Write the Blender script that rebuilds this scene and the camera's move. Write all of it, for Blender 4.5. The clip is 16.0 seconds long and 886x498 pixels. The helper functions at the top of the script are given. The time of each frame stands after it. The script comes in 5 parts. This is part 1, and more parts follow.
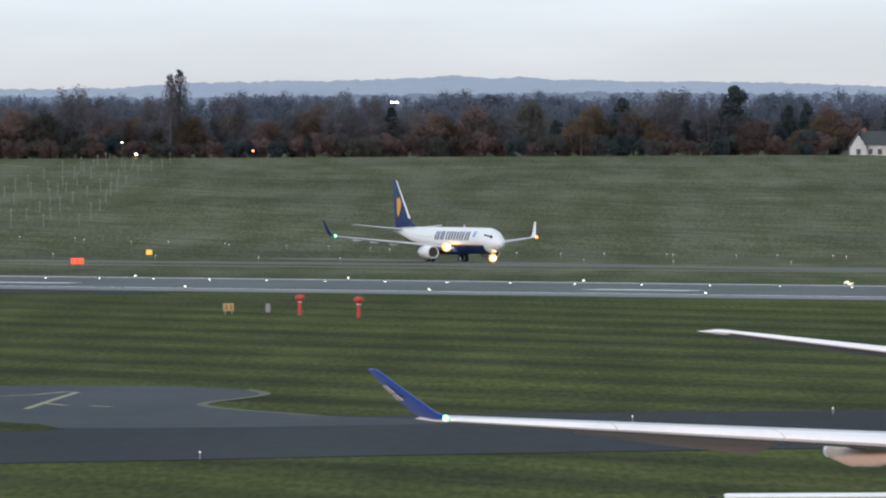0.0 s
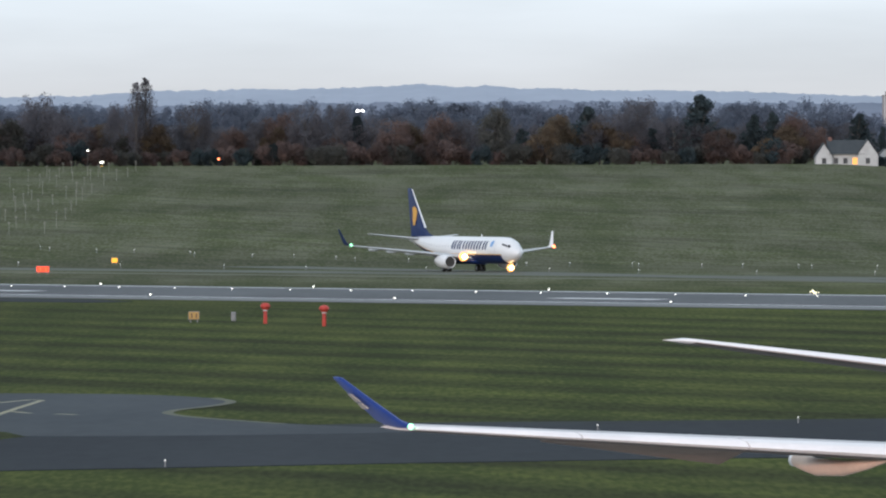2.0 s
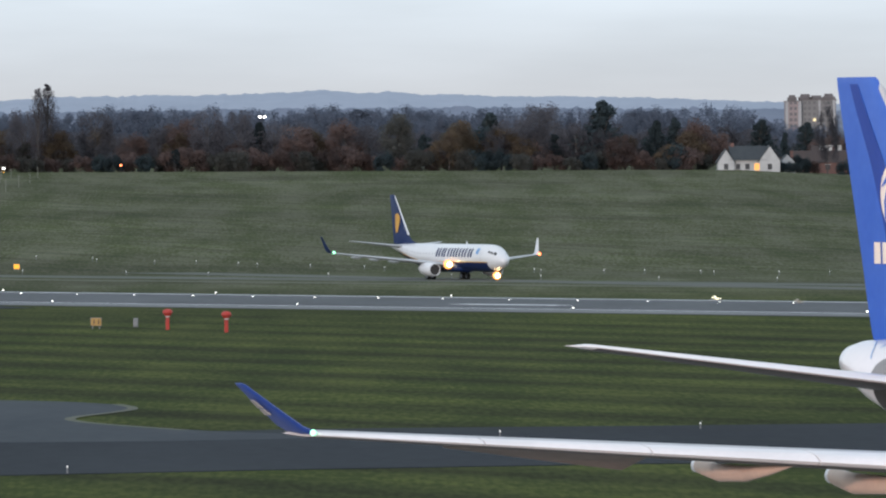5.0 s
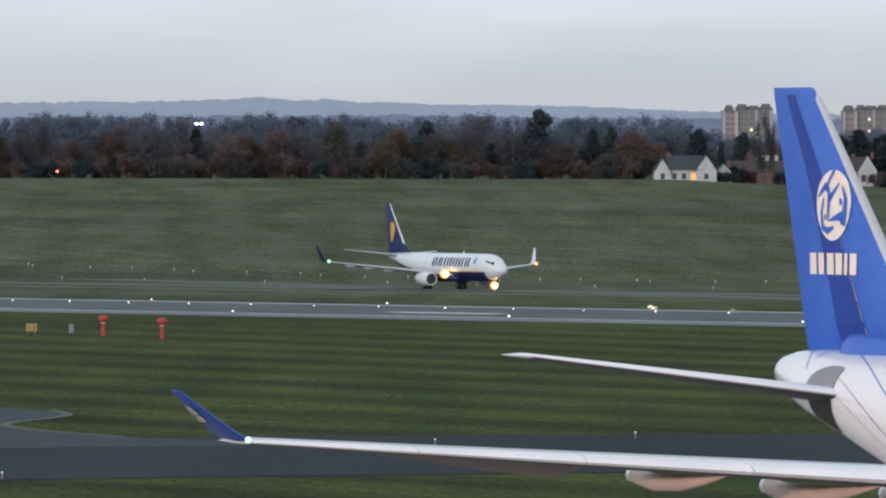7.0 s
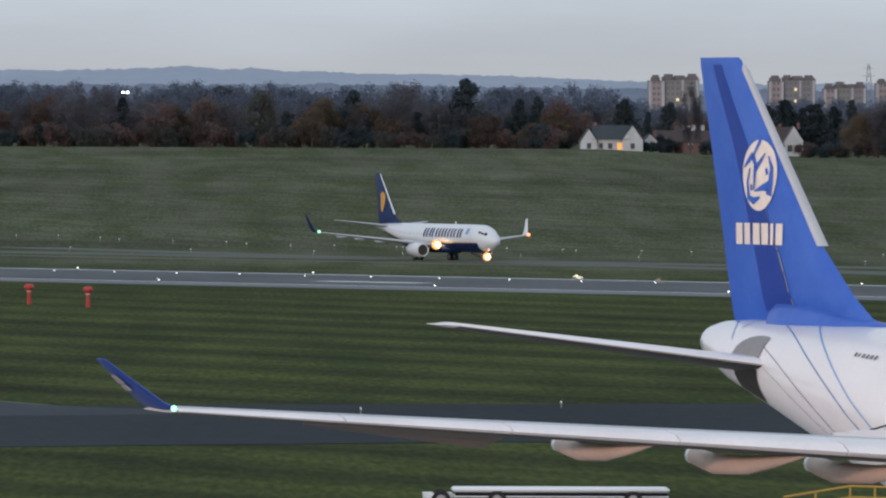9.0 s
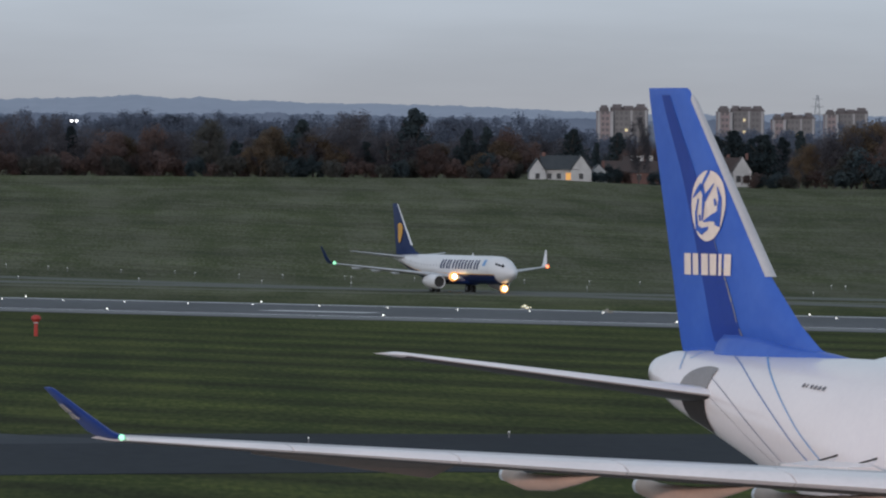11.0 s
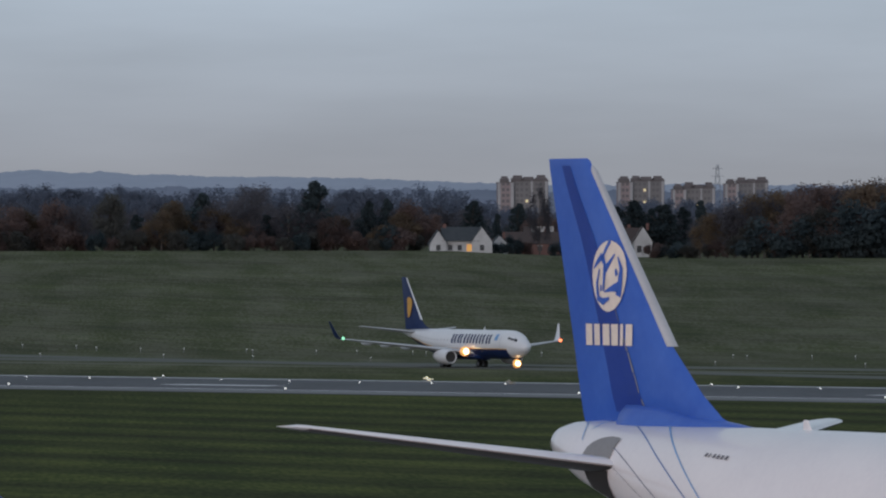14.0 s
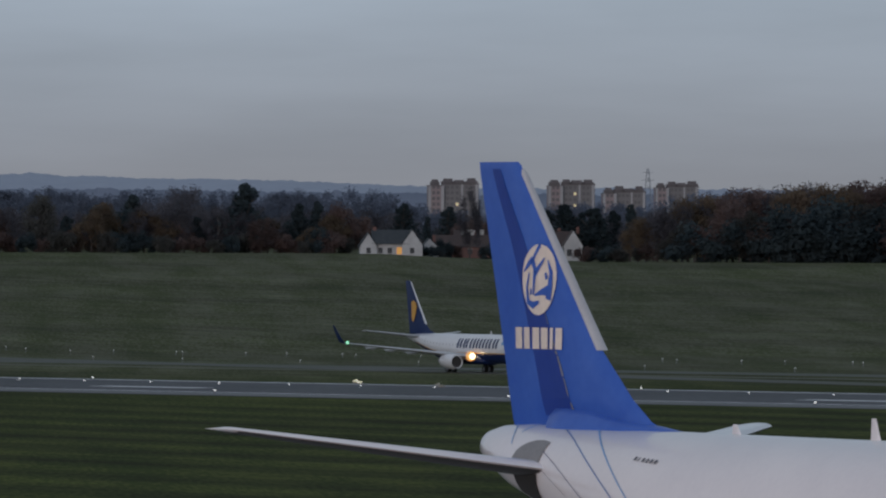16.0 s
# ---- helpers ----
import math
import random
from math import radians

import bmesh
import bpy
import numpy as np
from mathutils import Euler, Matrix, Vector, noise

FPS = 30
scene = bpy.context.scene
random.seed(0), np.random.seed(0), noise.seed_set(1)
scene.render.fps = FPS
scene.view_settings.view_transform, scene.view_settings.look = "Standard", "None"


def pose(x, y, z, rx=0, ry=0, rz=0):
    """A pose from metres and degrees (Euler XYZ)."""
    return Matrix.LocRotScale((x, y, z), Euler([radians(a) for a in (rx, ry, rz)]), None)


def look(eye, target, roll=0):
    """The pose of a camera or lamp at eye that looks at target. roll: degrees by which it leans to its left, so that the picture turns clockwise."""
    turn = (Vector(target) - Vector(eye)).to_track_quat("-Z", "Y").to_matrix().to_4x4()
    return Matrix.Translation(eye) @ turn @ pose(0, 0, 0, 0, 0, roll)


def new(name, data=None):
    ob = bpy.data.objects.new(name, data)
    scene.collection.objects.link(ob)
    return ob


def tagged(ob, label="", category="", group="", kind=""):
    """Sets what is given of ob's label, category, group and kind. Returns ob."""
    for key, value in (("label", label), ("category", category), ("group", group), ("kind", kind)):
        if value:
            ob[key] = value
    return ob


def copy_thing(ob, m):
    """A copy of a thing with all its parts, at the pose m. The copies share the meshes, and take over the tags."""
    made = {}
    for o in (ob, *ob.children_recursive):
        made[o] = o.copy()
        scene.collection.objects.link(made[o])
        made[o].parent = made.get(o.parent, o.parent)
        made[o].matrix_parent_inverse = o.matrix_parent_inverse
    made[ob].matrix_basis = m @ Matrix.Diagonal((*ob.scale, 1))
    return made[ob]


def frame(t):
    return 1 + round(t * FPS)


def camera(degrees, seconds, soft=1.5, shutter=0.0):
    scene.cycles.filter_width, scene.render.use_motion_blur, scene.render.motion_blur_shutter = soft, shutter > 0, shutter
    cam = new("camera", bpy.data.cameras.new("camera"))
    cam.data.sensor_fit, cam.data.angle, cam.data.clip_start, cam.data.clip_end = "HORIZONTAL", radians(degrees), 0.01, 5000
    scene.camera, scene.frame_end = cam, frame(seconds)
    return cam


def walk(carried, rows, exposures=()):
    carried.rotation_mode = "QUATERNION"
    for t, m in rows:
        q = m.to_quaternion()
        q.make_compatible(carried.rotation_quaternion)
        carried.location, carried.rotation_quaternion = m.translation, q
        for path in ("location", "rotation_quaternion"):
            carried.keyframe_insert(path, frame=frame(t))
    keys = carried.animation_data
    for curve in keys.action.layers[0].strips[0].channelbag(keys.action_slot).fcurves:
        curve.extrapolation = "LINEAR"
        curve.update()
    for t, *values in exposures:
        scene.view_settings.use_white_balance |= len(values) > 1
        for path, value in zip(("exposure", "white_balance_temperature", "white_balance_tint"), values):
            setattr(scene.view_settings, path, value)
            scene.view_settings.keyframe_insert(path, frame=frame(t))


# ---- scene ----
HEIGHT = 19.0


def aim(yaw, pitch, roll):
    """Standing camera: degrees to the right of straight ahead (+y), above the level, and leaning."""
    y, p = radians(yaw), radians(pitch)
    way = Vector((math.sin(y) * math.cos(p), math.cos(y) * math.cos(p), math.sin(p)))
    eye = Vector((0, 0, HEIGHT))
    return look(eye, eye + way * 100, roll)


cam = camera(5.4, 16.0, soft=2.2, shutter=0.4)
AIMS = [
    (0, 0.0006, -0.6769, -0.282),
    (0.5, 0.0873, -0.7143, -0.042),
    (1, 0.1285, -0.6590, -0.139),
    (1.5, 0.1918, -0.5948, -0.058),
    (2, 0.2112, -0.6257, -0.201),
    (2.5, 0.3710, -0.5575, -0.189),
    (3, 0.5113, -0.5816, -0.232),
    (3.5, 0.5388, -0.5535, -0.336),
    (4, 0.6715, -0.6612, -0.185),
    (4.2, 0.6692, -0.5844, -0.228),
    (6.5, 1.1240, -0.6059, 0.024),
    (7, 1.1974, -0.5424, 0.098),
    (7.5, 1.2655, -0.6267, 0.101),
    (8, 1.3500, -0.5566, 0.165),
    (8.5, 1.5324, -0.5484, 0.236),
    (9, 1.6487, -0.7290, 0.239),
    (9.2, 1.6897, -0.6448, 0.244),
    (11.3, 2.0406, -0.5007, 0.428),
    (11.5, 2.1250, -0.4086, 0.391),
    (12, 2.1866, -0.3791, 0.306),
    (12.5, 2.2662, -0.2359, 0.259),
    (13, 2.3506, -0.1709, 0.251),
    (13.5, 2.4152, -0.1497, 0.167),
    (14, 2.5642, -0.1044, -0.068),
    (14.5, 2.6697, -0.1815, -0.012),
    (15, 2.7513, -0.1323, 0.083),
    (15.5, 2.8463, -0.0724, 0.073),
    (16, 2.9904, -0.0859, 0.188),
]
EXPOSURES = [(0, .02, 6540, 10.4), (4, -.05, 6490, 10.4), (7, -.27, 6430, 10.4), (9, -.50, 6380, 11.4), (11.5, -.92, 6280, 12.6), (14, -1.15, 6230, 13.2), (15, -1.11, 6230, 13.2), (15.5, -1.21, 6230, 13.2), (16, -1.46, 6180, 13.2)]
walk(cam, [(t, aim(*a)) for t, *a in AIMS], EXPOSURES)

# ---- world, light ----
world = bpy.data.worlds.new("overcast_dusk")
scene.world = world
world.use_nodes = True
wn, wl = world.node_tree.nodes, world.node_tree.links
sky = wn.new("ShaderNodeTexSky")
sky.sky_type, sky.sun_disc = "NISHITA", False
sky.sun_elevation, sky.sun_rotation = radians(9), radians(200)
coord = wn.new("ShaderNodeTexCoord")
split = wn.new("ShaderNodeSeparateXYZ")
wl.new(coord.outputs["Generated"], split.inputs[0])
rise = wn.new("ShaderNodeMapRange")
rise.inputs["From Min"].default_value, rise.inputs["From Max"].default_value = 0.006, 0.027
wl.new(split.outputs["Z"], rise.inputs["Value"])
band = wn.new("ShaderNodeMapping")
band.inputs["Scale"].default_value = (13, 13, 85)
wl.new(coord.outputs["Generated"], band.inputs["Vector"])
puffs = wn.new("ShaderNodeTexNoise")
puffs.inputs["Scale"].default_value, puffs.inputs["Detail"].default_value = 1.0, 6.0
wl.new(band.outputs[0], puffs.inputs["Vector"])
height = wn.new("ShaderNodeMix")
height.data_type = "RGBA"
height.inputs[6].default_value = (0.705, 0.742, 0.79, 1)
height.inputs[7].default_value = (0.94, 1.10, 1.23, 1)
wl.new(rise.outputs[0], height.inputs[0])
# the dusk sky dims again towards the zenith
lift = wn.new("ShaderNodeMapRange")
lift.inputs["From Min"].default_value, lift.inputs["From Max"].default_value = 0.04, 0.45
wl.new(split.outputs["Z"], lift.inputs["Value"])
dome = wn.new("ShaderNodeMix")
dome.data_type = "RGBA"
dome.inputs[7].default_value = (0.73, 0.87, 1.0, 1)
wl.new(lift.outputs[0], dome.inputs[0])
wl.new(height.outputs[2], dome.inputs[6])
streak = wn.new("ShaderNodeMapRange")
streak.inputs["From Min"].default_value, streak.inputs["From Max"].default_value = 0.3, 0.7
streak.inputs["To Min"].default_value, streak.inputs["To Max"].default_value = 0.90, 1.14
wl.new(puffs.outputs[0], streak.inputs["Value"])
cloud = wn.new("ShaderNodeVectorMath")
cloud.operation = "SCALE"
wl.new(dome.outputs[2], cloud.inputs[0])
wl.new(streak.outputs[0], cloud.inputs["Scale"])
dim = wn.new("ShaderNodeVectorMath")
dim.operation = "SCALE"
dim.inputs["Scale"].default_value = 0.06
wl.new(sky.outputs[0], dim.inputs[0])
mixed = wn.new("ShaderNodeMix")
mixed.data_type = "RGBA"
mixed.inputs[0].default_value = 0.92
wl.new(dim.outputs[0], mixed.inputs[6])
wl.new(cloud.outputs[0], mixed.inputs[7])
back = wn["Background"]
back.inputs["Strength"].default_value = 1.0
wl.new(mixed.outputs[2], back.inputs["Color"])

sun = new("sun", bpy.data.lights.new("sun", "SUN"))
sun.data.energy, sun.data.angle, sun.data.color = 1.55, radians(20), (1.0, 0.90, 0.85)
sun.matrix_world = look((0, 0, 100), (34, 94, 85))
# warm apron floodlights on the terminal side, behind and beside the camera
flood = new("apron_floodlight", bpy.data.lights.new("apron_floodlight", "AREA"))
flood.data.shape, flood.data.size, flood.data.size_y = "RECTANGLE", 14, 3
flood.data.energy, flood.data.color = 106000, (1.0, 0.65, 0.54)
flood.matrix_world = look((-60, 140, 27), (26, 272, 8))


# ---- materials ----
def material(name, base, rough=0.6, metal=0.0, second=None, scale=3.0, bump=0.0, fine=None, coat=0.0, spread=0.12, stretch=None, grit=0.45):
    """Surface with variation at two scales: a broad blend towards a second colour and a fine grain."""
    m = bpy.data.materials.new(name)
    m.use_nodes = True
    n, l = m.node_tree.nodes, m.node_tree.links
    b = n["Principled BSDF"]
    b.inputs["Roughness"].default_value, b.inputs["Metallic"].default_value = rough, metal
    b.inputs["Coat Weight"].default_value = coat
    second = second or tuple(c * (1 - spread) for c in base)
    fine = fine or scale * 12
    tc = n.new("ShaderNodeTexCoord")
    vec = tc.outputs["Object"]
    if stretch:
        mp = n.new("ShaderNodeMapping")
        mp.inputs["Scale"].default_value = stretch
        l.new(vec, mp.inputs["Vector"])
        vec = mp.outputs[0]
    broad, grain = n.new("ShaderNodeTexNoise"), n.new("ShaderNodeTexNoise")
    broad.inputs["Scale"].default_value, broad.inputs["Detail"].default_value = scale, 4
    grain.inputs["Scale"].default_value, grain.inputs["Detail"].default_value = fine, 3
    l.new(vec, broad.inputs["Vector"]), l.new(vec, grain.inputs["Vector"])
    add = n.new("ShaderNodeMath")
    add.operation = "MULTIPLY_ADD"
    add.inputs[1].default_value = grit
    l.new(grain.outputs[0], add.inputs[0]), l.new(broad.outputs[0], add.inputs[2])
    ramp = n.new("ShaderNodeMapRange")
    ramp.inputs["From Min"].default_value, ramp.inputs["From Max"].default_value = 0.3 + 0.5 * grit, 0.7 + 0.5 * grit
    l.new(add.outputs[0], ramp.inputs["Value"])
    mix = n.new("ShaderNodeMix")
    mix.data_type = "RGBA"
    mix.inputs[6].default_value, mix.inputs[7].default_value = (*base, 1), (*second, 1)
    l.new(ramp.outputs[0], mix.inputs[0]), l.new(mix.outputs[2], b.inputs["Base Color"])
    if bump:
        bp = n.new("ShaderNodeBump")
        bp.inputs["Strength"].default_value, bp.inputs["Distance"].default_value = bump, 0.05
        l.new(grain.outputs[0], bp.inputs["Height"]), l.new(bp.outputs[0], b.inputs["Normal"])
    return m


def glow(name, colour, strength):
    m = bpy.data.materials.new(name)
    m.use_nodes = True
    b = m.node_tree.nodes["Principled BSDF"]
    b.inputs["Base Color"].default_value = (*[min(0.8, c) for c in colour], 1)
    b.inputs["Emission Color"].default_value, b.inputs["Emission Strength"].default_value = (*colour, 1), strength
    return m


ALONG = Vector((0.68, -0.733, 0))     # direction of the runway
ACROSS = Vector((0.733, 0.68, 0))     # from the camera's side over the runway


def grass_material():
    m = material("mown_grass", (0.028, 0.0395, 0.0045), 0.9, 0, (0.060, 0.070, 0.0145), 0.11, 0.0, 2.0, stretch=(1, 0.09, 1), grit=1.3)
    n, l = m.node_tree.nodes, m.node_tree.links
    b = n["Principled BSDF"]
    b.inputs["Specular IOR Level"].default_value = 0.05
    was = b.inputs["Base Color"].links[0].from_socket
    tc = n.new("ShaderNodeTexCoord")
    # mowing stripes, slightly askew to the runway, in the infield only
    dot = n.new("ShaderNodeVectorMath")
    dot.operation = "DOT_PRODUCT"
    dot.inputs[1].default_value = (0.863, 0.505, 0)
    wob = n.new("ShaderNodeTexNoise")
    wob.inputs["Scale"].default_value = 0.03
    l.new(tc.outputs["Object"], wob.inputs["Vector"]), l.new(tc.outputs["Object"], dot.inputs[0])
    sh = n.new("ShaderNodeMath")
    sh.operation = "MULTIPLY_ADD"
    sh.inputs[1].default_value = 6.0
    l.new(wob.outputs[0], sh.inputs[0]), l.new(dot.outputs["Value"], sh.inputs[2])
    wave = n.new("ShaderNodeMath")
    wave.operation = "MULTIPLY"
    wave.inputs[1].default_value = 2 * math.pi / 23.0
    l.new(sh.outputs[0], wave.inputs[0])
    sine = n.new("ShaderNodeMath")
    sine.operation = "SINE"
    l.new(wave.outputs[0], sine.inputs[0])
    sep = n.new("ShaderNodeSeparateXYZ")
    l.new(tc.outputs["Object"], sep.inputs[0])
    inner = n.new("ShaderNodeMapRange")
    inner.inputs["From Min"].default_value, inner.inputs["From Max"].default_value = 1150, 1000
    l.new(sep.outputs["Y"], inner.inputs["Value"])
    amp = n.new("ShaderNodeMath")
    amp.operation = "MULTIPLY"
    l.new(sine.outputs[0], amp.inputs[0]), l.new(inner.outputs[0], amp.inputs[1])
    # long streaks across the rising field
    mp = n.new("ShaderNodeMapping")
    mp.inputs["Scale"].default_value = (0.014, 0.013, 0.03)
    l.new(tc.outputs["Object"], mp.inputs["Vector"])
    st = n.new("ShaderNodeTexNoise")
    st.inputs["Scale"].default_value, st.inputs["Detail"].default_value = 1.0, 6.0
    l.new(mp.outputs[0], st.inputs["Vector"])
    fac = n.new("ShaderNodeMath")
    fac.operation = "MULTIPLY_ADD"
    fac.inputs[1].default_value = 0.34
    l.new(amp.outputs[0], fac.inputs[0])
    st2 = n.new("ShaderNodeMapRange")
    st2.inputs["From Min"].default_value, st2.inputs["From Max"].default_value = 0.3, 0.7
    st2.inputs["To Min"].default_value, st2.inputs["To Max"].default_value = 0.74, 1.24
    l.new(st.outputs[0], st2.inputs["Value"]), l.new(st2.outputs[0], fac.inputs[2])
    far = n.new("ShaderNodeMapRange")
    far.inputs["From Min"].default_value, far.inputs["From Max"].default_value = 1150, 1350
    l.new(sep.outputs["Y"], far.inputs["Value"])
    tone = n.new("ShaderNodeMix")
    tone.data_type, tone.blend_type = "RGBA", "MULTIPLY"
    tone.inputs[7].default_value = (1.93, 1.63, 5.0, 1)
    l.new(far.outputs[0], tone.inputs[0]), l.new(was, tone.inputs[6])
    sc = n.new("ShaderNodeVectorMath")
    sc.operation = "SCALE"
    along = n.new("ShaderNodeVectorMath")
    along.operation = "DOT_PRODUCT"
    along.inputs[1].default_value = (0.015, -0.026, 0)
    wide = n.new("ShaderNodeMath")
    wide.operation = "MULTIPLY"
    wide.inputs[1].default_value = 0.2
    l.new(tc.outputs["Object"], along.inputs[0]), l.new(sh.outputs[0], wide.inputs[0])
    lane = n.new("ShaderNodeCombineXYZ")
    l.new(along.outputs["Value"], lane.inputs[0]), l.new(wide.outputs[0], lane.inputs[1])
    fine = n.new("ShaderNodeTexNoise")
    fine.inputs["Scale"].default_value, fine.inputs["Detail"].default_value = 1.0, 4.0
    l.new(lane.outputs[0], fine.inputs["Vector"])
    shade = n.new("ShaderNodeMapRange")
    shade.inputs["From Min"].default_value, shade.inputs["From Max"].default_value = 0.3, 0.7
    shade.inputs["To Min"].default_value, shade.inputs["To Max"].default_value = 0.72, 1.28
    l.new(fine.outputs[0], shade.inputs["Value"])
    both = n.new("ShaderNodeMath")
    both.operation = "MULTIPLY"
    l.new(fac.outputs[0], both.inputs[0]), l.new(shade.outputs[0], both.inputs[1])
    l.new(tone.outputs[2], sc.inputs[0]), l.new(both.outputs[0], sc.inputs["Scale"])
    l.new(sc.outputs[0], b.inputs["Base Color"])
    return m


GRASS = grass_material()
RUNWAY = material("runway_asphalt", (0.072, 0.074, 0.080), 0.65, 0, (0.115, 0.118, 0.125), 0.05, 0, 0.8, stretch=(1, 0.2, 1))
TAXI = material("taxiway_asphalt", (0.0155, 0.0195, 0.026), 0.9, 0, (0.027, 0.032, 0.039), 0.06, 0, 0.8, stretch=(1, 0.2, 1))
TAXI_PALE = material("worn_taxiway_asphalt", (0.043, 0.050, 0.059), 0.9, 0, (0.063, 0.071, 0.080), 0.07, 0, 0.8, stretch=(1, 0.2, 1))
DUST = material("worn_verge", (0.082, 0.084, 0.052), 0.9, 0, (0.108, 0.106, 0.072), 0.1, 0, 1)
for surf in (TAXI, TAXI_PALE, RUNWAY):
    surf.node_tree.nodes["Principled BSDF"].inputs["Specular IOR Level"].default_value = 0.12
RUNWAY.node_tree.nodes["Principled BSDF"].inputs["Specular IOR Level"].default_value = 0.06
PAINT_W = material("white_marking", (0.80, 0.80, 0.80), 0.6, 0, (0.60, 0.60, 0.60), 0.3, 0, 3)
PAINT_Y = material("yellow_marking", (0.30, 0.26, 0.13), 0.6, 0, (0.19, 0.17, 0.11), 0.3, 0, 3)
WHITE = material("white_aircraft_paint", (0.80, 0.79, 0.80), 0.28, 0, (0.74, 0.73, 0.75), 0.35, 0, 5, 0.4)
NAVY = material("navy_aircraft_paint", (0.006, 0.020, 0.088), 0.4, 0, (0.010, 0.027, 0.108), 0.5, 0, 6, 0.0)
for surf in (NAVY,):
    surf.node_tree.nodes["Principled BSDF"].inputs["Specular IOR Level"].default_value = 0.25
YELLOW = material("yellow_emblem_paint", (0.72, 0.37, 0.06), 0.4)
BLUE = material("bright_blue_aircraft_paint", (0.022, 0.095, 0.47), 0.36, 0, (0.045, 0.135, 0.53), 0.35, 0, 3, 0.0)
# fin blue darkened, for the shaded strip at the rudder hinge
BLUE_D = material("hinge_shade_blue", (0.006, 0.036, 0.27), 0.4, 0, (0.010, 0.044, 0.31), 0.6, 0, 5, 0.0)
CREAM = material("cream_emblem_paint", (0.86, 0.76, 0.66), 0.4)
GREY_P = material("grey_aircraft_paint", (0.52, 0.52, 0.54), 0.4, 0, (0.44, 0.44, 0.46), 0.4, 0, 6)
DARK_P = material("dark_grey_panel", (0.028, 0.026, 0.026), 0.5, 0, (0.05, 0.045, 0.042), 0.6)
# brown of the flap holds the shade on its underside
FLAP_BR = material("brown_flap_shade", (0.20, 0.155, 0.13), 0.55, 0, (0.15, 0.12, 0.10), 0.5, 0, 4)
# plain near-black of the lower tailplane root panels
ROOT_BLACK = material("black_root_panel", (0.012, 0.010, 0.009), 0.6, 0, (0.024, 0.02, 0.018), 0.8)
# shade of the wing's lower face, put into the base colour
UNDER = material("shaded_underside_paint", (0.075, 0.064, 0.058), 0.6, 0, (0.10, 0.085, 0.075), 0.4, 0, 3)
# beige puts the warm apron light into the fairings' colour
FAIRING = material("warm_lit_fairing_beige", (0.56, 0.43, 0.35), 0.5, 0, (0.46, 0.36, 0.30), 0.5, 0, 4)
# same blue as the fin, darkened for the winglet's dimmer light
WINGLET_B = material("shaded_winglet_blue", (0.007, 0.035, 0.205), 0.42, 0, (0.012, 0.046, 0.25), 0.6, 0, 6)
PANEL_G = material("dull_grey_panel", (0.26, 0.26, 0.265), 0.5, 0, (0.20, 0.20, 0.20), 0.6)
GREY_D = material("mid_grey_lettering", (0.16, 0.16, 0.18), 0.5)
SLAT = material("bare_metal_leading_edge", (0.84, 0.82, 0.83), 0.30, 0.2, (0.74, 0.73, 0.74), 0.4, 0, 5)
LINE_B = material("pale_blue_line_paint", (0.16, 0.36, 0.68), 0.4)
LINE_M = material("mid_blue_line_paint", (0.06, 0.17, 0.46), 0.4)
LINE_N = material("navy_line_paint", (0.03, 0.05, 0.16), 0.4)
GLASS = material("dark_cockpit_glass", (0.02, 0.022, 0.028), 0.08)
RUBBER = material("tyre_rubber", (0.018, 0.018, 0.018), 0.85)
STEEL = material("gear_steel", (0.30, 0.30, 0.32), 0.45, 0.7)
RED = material("red_post_paint", (0.50, 0.035, 0.022), 0.5, 0, (0.40, 0.04, 0.03), 2.0)
AMBER = material("amber_sign_paint", (0.45, 0.26, 0.07), 0.5)
GREY = material("grey_cabinet_paint", (0.25, 0.25, 0.26), 0.6)
LAMP_W = glow("white_lamp", (1.0, 0.95, 0.85), 5)
LAMP_FLOOD = glow("white_floodlamp", (1.0, 0.97, 0.92), 8)
LAMP_DIM = glow("dim_white_lamp", (1.0, 0.93, 0.8), 0.45)
# orange halo and pale core for oversized balls that imitate lens glare
LAMP_GLARE = glow("landing_lamp_glare", (1.0, 0.44, 0.13), 1.7)
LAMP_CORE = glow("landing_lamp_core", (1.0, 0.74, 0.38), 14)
LAMP_G = glow("green_lamp", (0.35, 1.0, 0.55), 2.2)
LAMP_R = glow("red_lamp", (1.0, 0.22, 0.08), 6)
LAMP_O = glow("orange_lamp", (1.0, 0.42, 0.03), 0.9)
SIGN_R = glow("lit_red_sign", (1.0, 0.07, 0.02), 0.9)
WINDOW_LIT = glow("lit_window", (1.0, 0.44, 0.11), 0.75)


# ---- builders ----
def part(name, bm, mat, parent=None, label="", smooth=True):
    """Links a bmesh as one mesh object, under a thing or part if one is given."""
    me = bpy.data.meshes.new(name)
    bmesh.ops.recalc_face_normals(bm, faces=bm.faces)
    if smooth:
        for face in bm.faces:
            face.smooth = True
        for e in bm.edges:
            if len(e.link_faces) == 2 and e.calc_face_angle(0) > 0.7:
                e.smooth = False
    bm.to_mesh(me)
    bm.free()
    me.materials.append(mat)
    ob = new(name, me)
    if parent:
        ob.parent = parent
    if label:
        tagged(ob, label)
    return ob


def thing(name, label, category, m=None, group="", kind=""):
    ob = new(name)
    ob.empty_display_size = 0.3
    if m is not None:
        ob.matrix_basis = m
    return tagged(ob, label, category, group, kind)


def loft(rings, cap=True, bm=None):
    bm = bm or bmesh.new()
    vs = [[bm.verts.new(p) for p in r] for r in rings]
    n = len(rings[0])
    for a, b in zip(vs, vs[1:]):
        for i in range(n):
            bm.faces.new((a[i], a[(i + 1) % n], b[(i + 1) % n], b[i]))
    if cap:
        bm.faces.new(vs[0][::-1]), bm.faces.new(vs[-1])
    return bm


